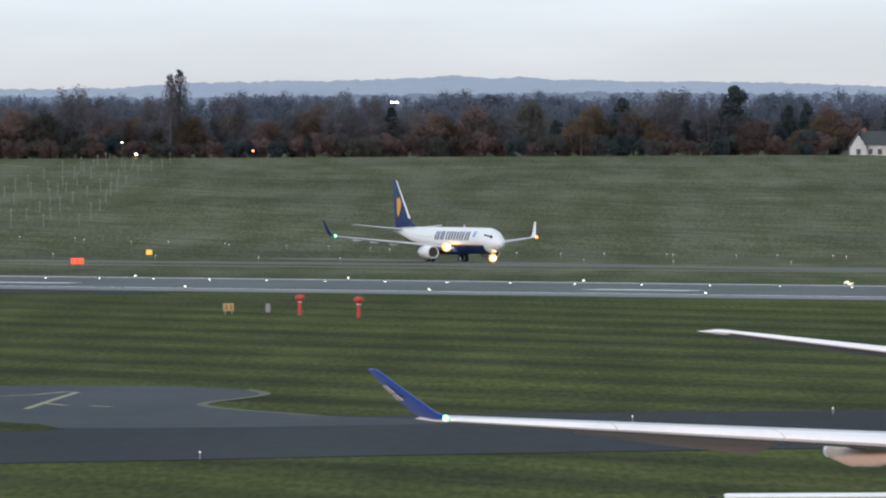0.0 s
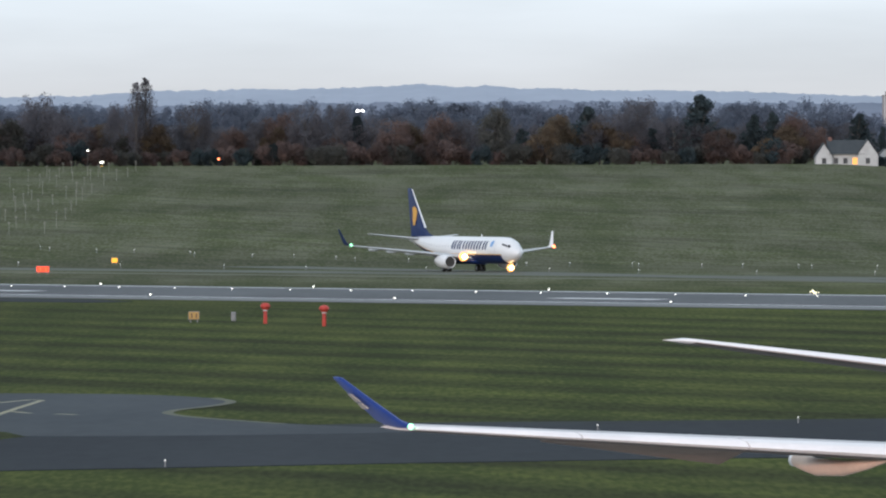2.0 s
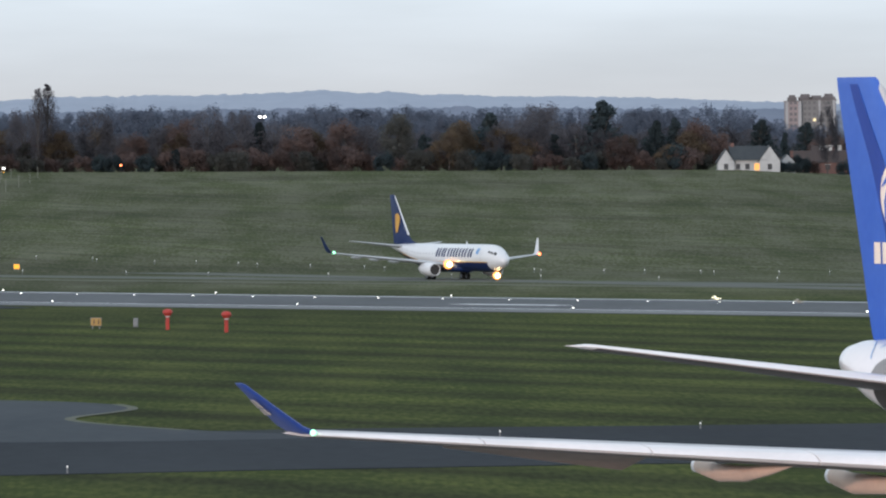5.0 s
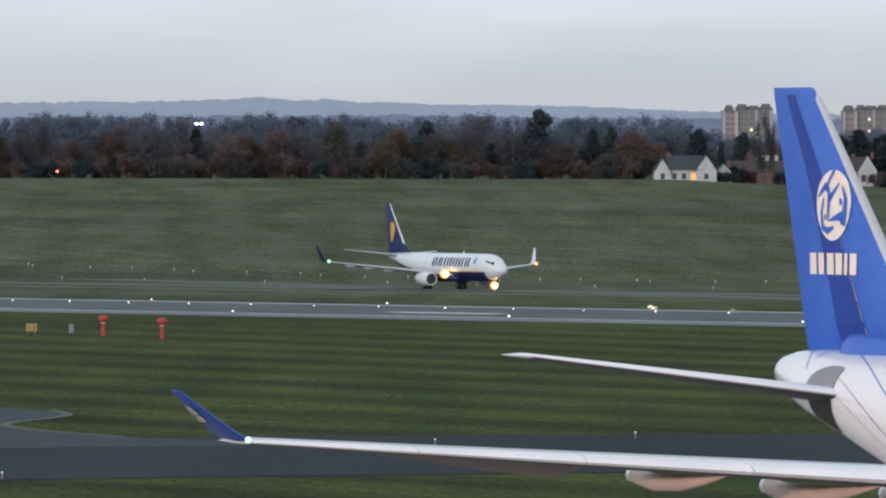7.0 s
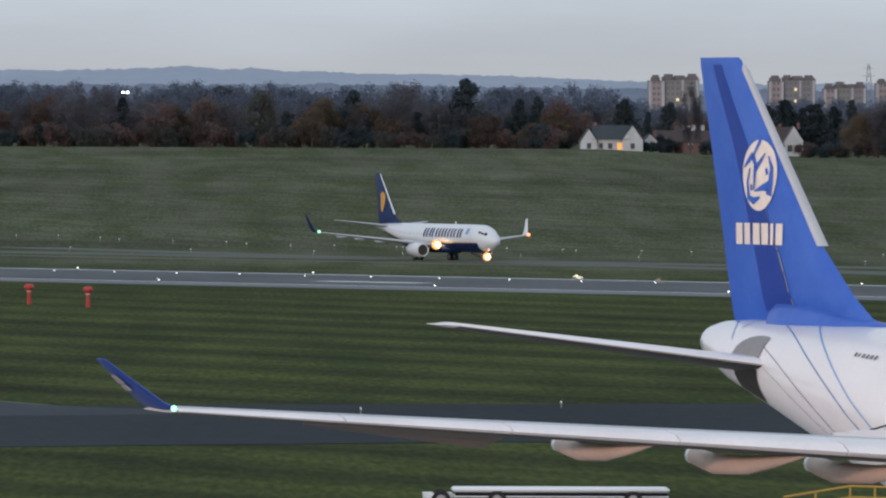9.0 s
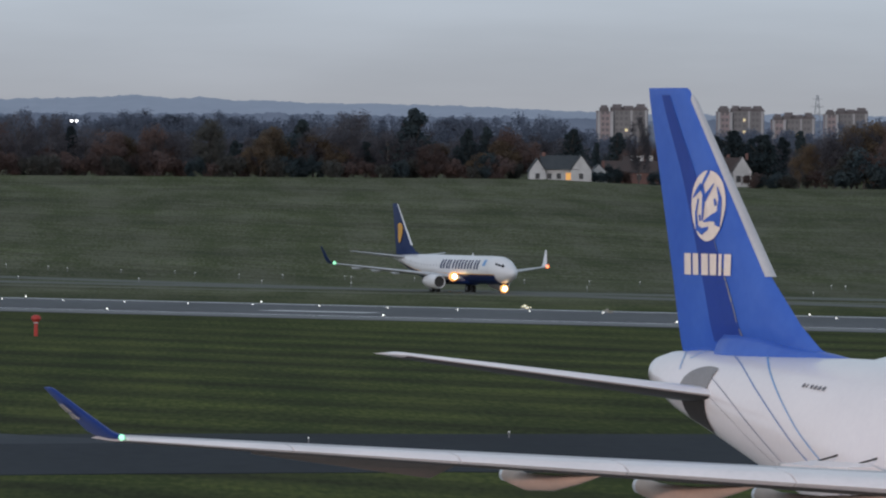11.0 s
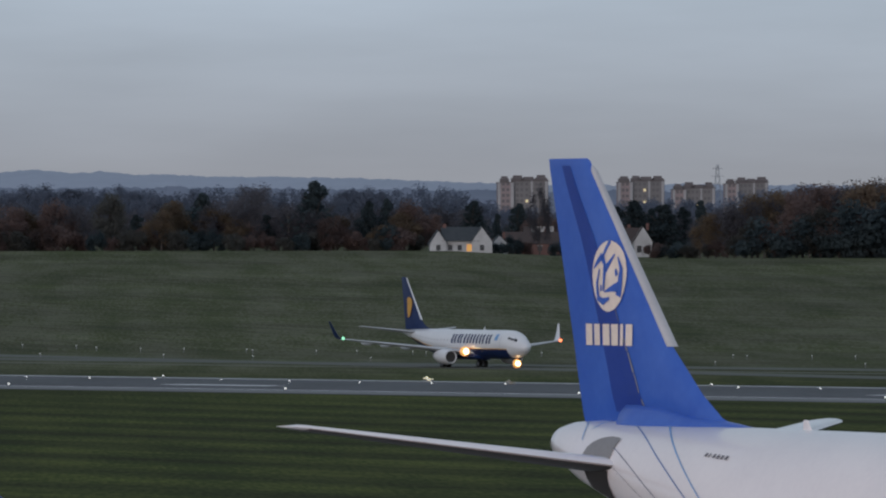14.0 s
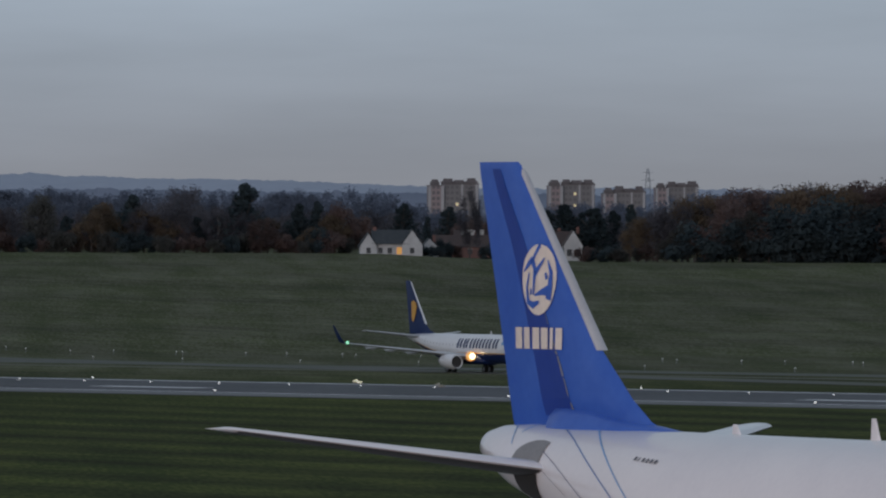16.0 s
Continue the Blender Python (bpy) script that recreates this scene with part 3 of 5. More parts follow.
# ---- the parked freighter in the foreground ----
def freighter():
    jet = thing("freighter", "parked white wide-body freighter with a bright blue tail fin", "airplane", pose(16.2, 288.3, 4.4, 0, 0, -64.7))
    table = [(63.0, 5.4, 5.2, 0.1), (62, 6.3, 4.2, 1.0), (60.5, 7.1, 3.2, 1.8), (58, 8.2, 2.8, 2.45), (55, 8.65, 2.6, 2.75), (51, 8.78, 2.55, 2.82), (22, 8.78, 2.55, 2.82),
             (18, 8.79, 2.95, 2.8), (14, 8.8, 3.8, 2.6), (10, 8.82, 5.0, 2.2), (6, 8.85, 6.15, 1.66), (3.5, 8.86, 6.8, 1.28), (2.0, 8.8, 7.3, 0.92), (1.2, 8.66, 7.6, 0.63), (0.9, 8.42, 7.85, 0.35)]
    hull = part("fuselage", loft(body_rings(table, 40)), WHITE, jet, "glossy white wide fuselage")
    # fin with its dorsal fillet, painted shade at the rudder hinge and pale leading edge
    fin = [((11.9, 0, 8.72), 9.6, 0.30), ((10.75, 0, 9.05), 8.6, 0.62), ((9.6, 0, 9.7), 7.65, 0.66), ((7.66, 0, 11.2), 6.11, 0.6), ((2.75, 0, 16.55), 2.74, 0.26), ((2.62, 0, 16.74), 2.64, 0.2), ((2.42, 0, 16.84), 2.46, 0.12)]
    fin_ob = part("fin", loft([foil(le, c, t, True) for le, c, t in fin]), BLUE, jet, "bright blue tail fin with a cream emblem")
    shoe = [ring_x(x, 0, 8.6, w, h, 16) for x, w, h in ((13.2, 0.08, 0.14), (11.4, 0.36, 0.33), (9.4, 0.52, 0.5), (7.4, 0.62, 0.76), (6.0, 0.62, 0.84), (5.2, 0.56, 0.82), (4.95, 0.44, 0.7), (4.85, 0.2, 0.4))]
    part("fin_root_fairing", loft(shoe), BLUE, fin_ob, "rounded blue root fairing")
    part("fin_leading_edge", loft([foil((7.76, 0, 11.15), 0.30, 0.40, True), foil((2.9, 0, 16.46), 0.24, 0.24, True), foil((2.74, 0, 16.62), 0.06, 0.06, True)]), GREY_P, fin_ob, "pale grey leading edge")

    def on_fin(z, c):
        """Place on the fin at height z, share c of the chord, with the half thickness there."""
        zs = [s[0][2] for s in fin]
        x = np.interp(z, zs, [s[0][0] for s in fin])
        ch = np.interp(z, zs, [s[1] for s in fin])
        t = np.interp(z, zs, [s[2] for s in fin])
        cs = [p[0] for p in FOIL[:6]][::-1]
        return x - c * ch, float(np.interp(c, cs, [p[1] for p in FOIL[:6]][::-1])) * t, float(np.interp(c, cs, [0, .22, .36, .38, .18, 0])) * t

    def fin_patch(name, cells, mat, label, off=0.02, parent=fin_ob):
        """cells: lists of (z, share) corners laid on the right-hand side of the fin, as thin raised paint."""
        bm = bmesh.new()
        for cell in cells:
            lo = []
            for z, c in cell:
                x, hp, hm = on_fin(z, c)
                lo.append((x, -(hm + off), z))
            vs = [bm.verts.new(p) for p in lo]
            bm.faces.new(vs)
        return part(name, bm, mat, parent, label, False)

    n = 14
    zz = [9.15 + (16.62 - 9.15) * i / n for i in range(n + 1)]

    def hinge(z):
        """Rear and front edge of the painted shade at the rudder hinge, as shares of the chord."""
        return float(np.interp(z, (9.2, 11, 14.3, 16.5), (0.72, 0.66, 0.605, 0.66))), float(np.interp(z, (9.2, 11, 14.3, 16.5), (0.47, 0.40, 0.385, 0.45)))
    fin_patch("rudder_band", [[(a, hinge(a)[0]), (a, (hinge(a)[0] + hinge(a)[1]) / 2), (b, (hinge(b)[0] + hinge(b)[1]) / 2), (b, hinge(b)[0])] for a, b in zip(zz, zz[1:])]
              + [[(a, (hinge(a)[0] + hinge(a)[1]) / 2), (a, hinge(a)[1]), (b, hinge(b)[1]), (b, (hinge(b)[0] + hinge(b)[1]) / 2)] for a, b in zip(zz, zz[1:])], BLUE_D, "shade at the rudder hinge painted in darker blue", 0.015)

    for z0, z1, w in ((9.3, 9.55, 0.010), (9.75, 10.3, 0.008), (10.35, 10.95, 0.013), (11.0, 11.1, 0.016), (11.25, 11.5, 0.012), (11.9, 12.5, 0.006)):
        c0, c1 = hinge(z0)[1], hinge(z1)[1]
        fin_patch("worn_seam", [[(z0, c0 + w), (z0, c0), (z1, c1), (z1, c1 + w)]], PANEL_G, "pale worn hinge seam", 0.022)
    # round emblem, broken by curved blue cuts, and the operator's lettering as bars
    cz_, ex = 13.25, 4.1

    def disc(rx, rz, ox, oz, k=26):
        ring = []
        for i in range(k):
            a = 2 * math.pi * i / k
            z = cz_ + oz + rz * math.sin(a)
            x0, _, _ = on_fin(z, 0)
            x1, _, _ = on_fin(z, 1)
            xc = ex + ox + rx * math.cos(a)
            ring.append((z, (x0 - xc) / (x0 - x1)))
        return ring
    fin_patch("emblem", [[a, b, (cz_, ((on_fin(cz_, 0)[0] - ex) / (on_fin(cz_, 0)[0] - on_fin(cz_, 1)[0])))] for a, b in zip(disc(1.06, 1.08, 0, 0), disc(1.06, 1.08, 0, 0)[1:] + disc(1.06, 1.08, 0, 0)[:1])],
              CREAM, "round cream emblem shape", 0.035)
    def share(x, z):
        x0, x1 = on_fin(z, 0)[0], on_fin(z, 1)[0]
        return z, (x0 - x) / (x0 - x1)
    for line in (((-0.38, 0.5, 0.05), (-0.2, 0.72, 0.06), (0.05, 1.0, 0.07)), ((-0.88, 0.22, 0.02), (-0.6, 0.42, 0.08), (-0.36, 0.58, 0.1)),
                 ((-0.36, 0.56, 0.12), (-0.12, 0.22, 0.12), (0.33, 0.62, 0.02)), ((-0.2, 0.28, 0.1), (-0.24, -0.1, 0.06), (-0.26, -0.42, 0.04)),
                 ((0.5, 0.55, 0.02), (0.72, 0.2, 0.08), (0.7, -0.2, 0.14), (0.62, -0.56, 0.16)), ((0.42, 0.2, 0.05), (0.5, 0.02, 0.07)),
                 ((-0.2, -0.44, 0.02), (0.25, -0.34, 0.09), (0.62, -0.3, 0.16)), ((-0.52, 0.2, 0.03), (-0.68, -0.2, 0.06), (-0.62, -0.62, 0.1), (-0.3, -0.72, 0.1), (0.1, -0.62, 0.04)),
                 ((-0.42, -0.25, 0.05), (-0.42, -0.42, 0.05))):
        cells, edge2 = [], []
        for k, (u, v, w) in enumerate(line):
            p, q = line[max(k - 1, 0)], line[min(k + 1, len(line) - 1)]
            d = Vector((q[0] - p[0], q[1] - p[1])).normalized()
            edge2.append([share(ex + 1.06 * (u - d.y * w), cz_ + 1.08 * (v + d.x * w)), share(ex + 1.06 * (u + d.y * w), cz_ + 1.08 * (v - d.x * w))])
        for (a, b), (c, d) in zip(edge2, edge2[1:]):
            cells.append([a, b, d, c])
        fin_patch("emblem_cut", cells, BLUE, "blue cut in the emblem", 0.05)
    for i, w in enumerate((0.42, 0.36, 0.44, 0.42, 0.17, 0.38)):
        xa = 2.5 + 0.6 * i + (0.0 if i < 5 else -0.26)
        w *= 1.1
        cell = []
        for z, x in ((11.15, xa), (11.15, xa + w), (11.8, xa + w), (11.8, xa)):
            x0, x1 = on_fin(z, 0)[0], on_fin(z, 1)[0]
            cell.append((z, (x0 - x) / (x0 - x1)))
        fin_patch("letter_bar", [cell], CREAM, "cream painted bar", 0.035)

    # tail: exhaust cone end, stabilisers with dark root panels
    part("tail_cone_cap", loft([ring_x(x, 0, z, r, r, 18) for x, r, z in ((0.95, 0.24, 8.12), (0.8, 0.2, 8.12), (0.78, 0.05, 8.12))]), GREY_P, hull)
    for s in (-1, 1):
        wing_part("tailplane", [((7.6, 1.4 * s, 7.55), 4.5, 0.5), ((1.95, 9.28 * s, 8.7), 2.1, 0.18), ((1.2, 9.46 * s, 8.72), 1.2, 0.05)], WHITE, jet, "pale horizontal tailplane")
        # thin dark sheet stands for the shade below the leading edge
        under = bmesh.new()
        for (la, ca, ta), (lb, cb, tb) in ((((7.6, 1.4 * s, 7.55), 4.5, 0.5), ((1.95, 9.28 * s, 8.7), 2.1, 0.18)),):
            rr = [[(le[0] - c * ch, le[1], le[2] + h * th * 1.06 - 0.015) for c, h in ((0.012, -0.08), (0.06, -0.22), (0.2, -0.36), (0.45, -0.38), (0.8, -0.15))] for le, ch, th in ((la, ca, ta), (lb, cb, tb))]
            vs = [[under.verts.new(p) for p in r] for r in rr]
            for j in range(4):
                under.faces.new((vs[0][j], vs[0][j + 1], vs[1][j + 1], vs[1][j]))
        part("tailplane_underside", under, DARK_P, jet, "shade under the tailplane painted in dark grey")
        a0, a1, a2 = (-40, 2, 44) if s > 0 else (220, 178, 136)
        part("tailplane_root_panel", skin_strip(table, a0, a1, 4.9, 6.9, 0.03, 8, 8), ROOT_BLACK, hull, "dark bare root panel")
        # upper panel greyer: the sky's reflection is put into its colour
        arch = bmesh.new()
        xt = [r[0] for r in table][::-1]
        prev = None
        for i in range(13):
            x = 4.75 + 2.15 * i / 12
            crest = a1 + (a2 - a1) * math.sqrt(max(0.02, 1 - ((x - 6.5) / 1.78) ** 2))
            top, bot, half = (float(np.interp(x, xt, [r[k] for r in table][::-1])) for k in (1, 2, 3))
            row = []
            for j in range(7):
                a = radians(a1 + (crest - a1) * j / 6)
                row.append(arch.verts.new((x, (half + 0.03) * math.cos(a), (top + bot) / 2 + ((top - bot) / 2 + 0.03) * math.sin(a))))
            if prev:
                for j in range(6):
                    arch.faces.new((prev[j], prev[j + 1], row[j + 1], row[j]))
            prev = row
        part("tailplane_root_panel", arch, PANEL_G, hull, "arched root panel with sky reflection painted in dull grey")
    # wings, slats, winglets
    for s in (-1, 1):
        st = [((41.5, 2.0 * s, 4.95), 11.5, 1.5), ((35.4, 9.5 * s, 5.68), 7.8, 0.95), ((23.45, 28.8 * s, 6.93), 2.3, 0.26)]
        # flat-bottomed sections: full above, shallow below
        rings = [[(le[0] - c * ch, le[1], le[2] + (h if h > 0 else 0.5 * h) * th) for c, h in FOIL] for le, ch, th in st]
        wing = part("wing", loft(rings), GREY_P, jet, "grey swept wing with a bright leading edge")
        nose = []
        for (le, c, t) in st[1:]:
            c2 = 0.16 * c + 0.25
            nose.append([(le[0] + 0.06 - u * c2, le[1], le[2] + h * t * 1.1) for u, h in ((1, 0.44), (0.6, 0.36), (0.25, 0.26), (0, 0.02), (0.12, -0.10), (0.6, -0.12))])
        # dark sheet along the wing's lower face, drawing its shade
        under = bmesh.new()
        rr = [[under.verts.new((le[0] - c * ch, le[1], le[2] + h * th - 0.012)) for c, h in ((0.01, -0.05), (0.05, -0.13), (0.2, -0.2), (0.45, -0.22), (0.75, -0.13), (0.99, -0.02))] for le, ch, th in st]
        for a, b in zip(rr, rr[1:]):
            for q in range(5):
                under.faces.new((a[q], a[q + 1], b[q + 1], b[q]))
        part("wing_underside", under, UNDER, wing, "wing underside with its shade painted in brownish grey")
        k = 5
        for i in range(k):
            lo = [tuple(Vector(p).lerp(Vector(q), (i + 0.006) / k)) for p, q in zip(*nose)]
            hi = [tuple(Vector(p).lerp(Vector(q), (i + 0.994) / k)) for p, q in zip(*nose)]
            part("slat", loft([lo, hi]), SLAT, wing, "bare metal slat")
        wlt = [((23.3, 28.82 * s, 7.0), 1.8, 0.2), ((22.98, 29.02 * s, 7.14), 1.65, 0.18), ((22.24, 29.55 * s, 7.7), 1.14, 0.14), ((21.5, 30.05 * s, 8.26), 0.62, 0.1), ((21.35, 30.1 * s, 8.31), 0.45, 0.05)]
        part("winglet", loft([foil(le, c, t, False, s * 0.75) for le, c, t in wlt]), WINGLET_B, jet, "upturned winglet, its blue darkened for shade")
        for f0, f1 in ((0.38, 0.5), (0.54, 0.72)):
            bm = bmesh.new()
            ring = []
            for f, c in ((f0, 0.35), (f0, 0.62), (f1, 0.6), (f1, 0.38)):
                le, ch = Vector((22.95, 29.02 * s, 7.10)).lerp(Vector((21.5, 30.05 * s, 8.26)), f), 1.85 - 1.3 * f
                ring.append((le.x - c * ch, le.y + 0.10 * s, le.z - 0.09))
            loft([ring, [(a, b - 0.02 * s, c + 0.02) for a, b, c in ring]], True, bm)
            part("winglet_emblem", bm, PANEL_G, jet, "small cream emblem shape", False)
        part("navigation_light", ball(bmesh.new(), (23.35, 28.9 * s, 7.0), 0.085), LAMP_G if s < 0 else LAMP_R, jet, "green wingtip light" if s < 0 else "red wingtip light")
        for y, big in ((10.6, 0.8), (13.8, 0.78), (17.4, 0.66)):
            c = np.interp(y, (9.5, 27.8), (7.8, 2.7))
            xte = np.interp(y, (9.5, 27.8), (35.4, 24.4)) - c
            z = np.interp(y, (9.5, 27.8), (5.5, 6.82))
            r = [ring_x(xte + dx, y * s, z + 0.12 - dz * big, 0.27 * k2 * big, 0.30 * k2 * big, 12) for dx, dz, k2 in ((c * 0.8, 0.16, 0.1), (c * 0.55, 0.42, 0.7), (c * 0.3, 0.64, 1.1), (0.1, 0.66, 1.25), (-0.75, 0.5, 1.1), (-1.15, 0.42, 0.95))]
            # body tinted as warmly lit, end cap left white as lit by sky
            pod = part("flap_track_fairing", loft(r), FAIRING, jet, "canoe-shaped flap track fairing, beige for warm light on it, with a blunt end")
            part("end_cap", loft([ring_x(xte + dx, y * s, z + 0.12 - 0.42 * big, 0.27 * k2 * big, 0.30 * k2 * big, 12) for dx, k2 in ((-1.12, 0.97), (-1.3, 0.92), (-1.36, 0.7))]), WHITE, pod, "white blunt end")
        # outer flap, drooped a little below the trailing edge
        droop = []
        for y, drop in ((19.9, 0.46), (21.8, 0.32), (24.6, 0.10)):
            c = np.interp(y, (9.5, 28.8), (7.8, 2.3))
            x, z = np.interp(y, (9.5, 28.8), (35.4, 23.45)) - 0.68 * c, np.interp(y, (9.5, 28.8), (5.68, 6.93))
            droop.append([(x, y * s, z - 0.02), (x, y * s, z - 0.12), (x - 0.32 * c, y * s, z - 0.06 - drop), (x - 0.32 * c, y * s, z - drop)])
        part("flap", loft(droop), FLAP_BR, wing, "drooped flap with underside shade in its brown colour", False)
        pod = part("engine", loft([ring_x(x, 9.4 * s, 3.2, r, r, 30) for x, r in ((39.6, 1.25), (39.85, 1.4), (39.5, 1.55), (37.5, 1.62), (35.5, 1.5), (33.8, 1.1))], False), WHITE, jet, "white engine nacelle")
        part("intake", loft([ring_x(x, 9.4 * s, 3.2, r, r, 26) for x, r in ((39.6, 1.26), (38.6, 1.2), (38.3, 0.1))]), DARK_P, pod)
        part("pylon", loft([foil(p, c, 0.5, True) for p, c in (((38.0, 9.4 * s, 4.5), 7.0), ((35.8, 9.4 * s, 5.2), 6.0))]), GREY_P, jet)
        leg = part("main_gear_leg", cyl(bmesh.new(), (31, 5.3 * s, 0.7), (31, 4.6 * s, 4.5), 0.25), STEEL, jet)
        for dx in (-1.0, 1.0):
            for dy in (-0.7, 0.7):
                wheel(leg, 31 + dx, 5.3 * s + dy, 0.7, 0.5)
    leg = part("nose_gear_leg", cyl(bmesh.new(), (56.3, 0, 0.5), (56.3, 0, 3), 0.15), STEEL, jet)
    for y in (-0.35, 0.35):
        wheel(leg, 56.3, y, 0.52, 0.35)

    # curved blue lines down the rear fuselage
    xs = [r[0] for r in table][::-1]
    for x0, x1, a0, a1, bulge, mat, w in ((2.5, 4.3, 92, 150, 0.2, LINE_B, 0.03), (4.1, 4.3, 92, 128, 0.1, LINE_B, 0.03), (6.75, 13.4, 149, 206, 0.0, LINE_N, 0.04),
                                          (7.0, 12.0, 170, 206, 0.0, GREY_D, 0.03), (5.0, 16.8, 92, 206, -0.7, LINE_M, 0.055), (7.6, 17.9, 92, 206, -0.9, LINE_B, 0.055)):
        bm = bmesh.new()
        prev = None
        for i in range(25):
            a = radians(a0 + (a1 - a0) * i / 24)
            x = x0 + (x1 - x0) * i / 24 + bulge * math.sin(math.pi * i / 24)
            row = []
            for dx in (-w, w):
                top, bot, half = (np.interp(x + dx, xs, [r[k] for r in table][::-1]) for k in (1, 2, 3))
                row.append(bm.verts.new((x + dx, (half + 0.02) * math.cos(a), (top + bot) / 2 + ((top - bot) / 2 + 0.02) * math.sin(a))))
            if prev:
                bm.faces.new((prev[0], prev[1], row[1], row[0]))
            prev = row
        part("painted_line", bm, mat, hull, "thin curved blue line", False)
    # aft cargo door, swung open from the lower side
    door = bmesh.new()
    rows = []
    for x in (15.8, 16.4, 19.2, 19.9):
        inset_ = 0.25 if x in (15.8, 19.9) else 0.0
        rows.append([(x, -2.6, 5.55), (x, -3.4, 5.95 - inset_ * 0.3), (x, -4.5 + inset_, 5.85), (x, -4.5 + inset_, 5.72), (x, -3.5, 5.7), (x, -2.6, 5.2)])
    door_ob = part("cargo_door", loft(rows), WHITE, jet, "opened white cargo door", False)
    lining = [[(x, -2.65, 5.15), (x, -3.5, 5.66), (x, -4.4, 5.69), (x, -4.4, 5.64), (x, -3.5, 5.56), (x, -2.65, 5.0)] for x in (16.5, 19.1)]
    part("door_lining", loft(lining), DARK_P, door_ob, "dark inner lining", False)
    for x in (16.6, 19.0):
        part("door_strut", cyl(bmesh.new(), (x, -2.7, 6.1), (x, -3.4, 5.93), 0.03, None, 6), DARK_P, jet)
    for i, w in enumerate((0.22, 0.12, 0.22, 0.22, 0.22, 0.22)):
        part("letter_bar", skin_strip(table, 139.6, 136.2, 13.0 + 0.27 * i, 13.0 + 0.27 * i + w * 0.7, 0.02, 1, 2), GREY_D, hull, "small dark painted bar", False)
    for x, h in ((16.1, 0.3), (24.0, 0.62)):
        part("antenna", loft([foil((x, 0, 8.72), 0.6, 0.07, True), foil((x - 0.3, 0, 8.78 + h), 0.25, 0.04, True)]), WHITE, hull)
    return jet


freighter()


# ---- airfield lights, posts and signs ----
def field_light():
    ob = thing("runway_light", "small lit white airfield light standing by the runway", "light", group="airfield lights")
    bm = cyl(bmesh.new(), (0, 0, 0), (0, 0, 0.22), 0.16, 0.12, 8)
    part("base", bm, GREY, ob)
    part("lens", ball(bmesh.new(), (0, 0, 0.26), 0.10, (1, 1, 0.9), 8), LAMP_W, ob, "glowing white lens")
    return ob


first = field_light()
first.matrix_basis = pose(18.3, 1224.0, 0.05)
for x, n in [(-42.2, 845.5), (-12.7, 845.5), (84.3, 842.5), (-72, 845.5), (117, 842.0), (-32.8, 787.5), (-1.7, 787.5), (31.4, 787.5), (64.5, 787.5), (97, 787.5), (-64, 787.5)]:
    p = at_field(along_of(x, n), n)
    copy_thing(first, pose(p.x, p.y, 0.05))


def cluster_light(x, n, size, mat, label):
    """Group of approach lenses on one bar, seen as a broad warm light."""
    p = at_field(along_of(x, n), n)
    ob = thing("light_cluster", label, "light", pose(p.x, p.y, 0.05), "airfield lights")
    part("bar", box(bmesh.new(), -0.7, 0.7, -0.05, 0.05, 0.1, 0.2), GREY, ob)
    for dx, dz, r in ((-0.42, 0.42, 0.12), (-0.1, 0.5, 0.2), (0.28, 0.3, 0.16), (0.05, 0.25, 0.12), (0.6, 0.34, 0.09)):
        part("stem", cyl(bmesh.new(), (dx, 0, 0), (dx, 0, dz), 0.03, None, 6), GREY, ob)
        part("lens", ball(bmesh.new(), (dx, -0.05, dz), r * size, (1, 1, 0.9), 8), mat, ob, "pale yellow lens, glowing in the bright cluster only")


LAMP_PALE = glow("pale_yellow_lamp", (1.0, 0.88, 0.60), 1.6)
# no emission: the pale glass colour stands in for a dim yellowish light
LAMP_FAINT = material("dull_lamp_glass", (0.42, 0.38, 0.30), 0.4)
cluster_light(51.2, 845.0, 0.85, LAMP_PALE, "bright pale yellow cluster of runway lights")
cluster_light(60.2, 833.0, 1.0, LAMP_FAINT, "cluster of dull unlit lenses on the runway")
inset = thing("centre_light", "small dim airfield light set into the runway", "light", group="inset lights")
part("base", cyl(bmesh.new(), (0, 0, 0), (0, 0, 0.1), 0.14, 0.12, 8), GREY, inset)
part("lens", ball(bmesh.new(), (0, 0, 0.12), 0.085, (1, 1, 0.8), 8), LAMP_W, inset)
for i in range(-9, 15):
    x = 0.5 + 8.13 * i + 0.045 * i * i
    p = at_field(along_of(x, 832.5), 832.5)
    if i == -9:
        inset.matrix_basis = pose(p.x, p.y, 0.06)
    else:
        copy_thing(inset, pose(p.x, p.y, 0.06))
edge = thing("taxiway_light", "small dim marker light standing in the grass", "light", group="taxiway lights")
part("stake", cyl(bmesh.new(), (0, 0, 0), (0, 0, 0.5), 0.05, None, 6), GREY, edge)
part("lens", ball(bmesh.new(), (0, 0, 0.6), 0.07, (1, 1, 1.2), 8), LAMP_DIM, edge)
k = 0
for n, step, ph in ((1027, 9.5, 0.0), (975, 24.0, 4.0)):
    s0 = along_of(0, n)
    for i in range(-12, 24):
        p = at_field(s0 + step * i + ph + 2.2 * math.sin(i * 2.9), n + 2.5 * math.sin(i * 1.7))
        m = pose(p.x, p.y, rises(p.x, p.y))
        if k == 0:
            edge.matrix_basis = m
        else:
            copy_thing(edge, m)
        k += 1


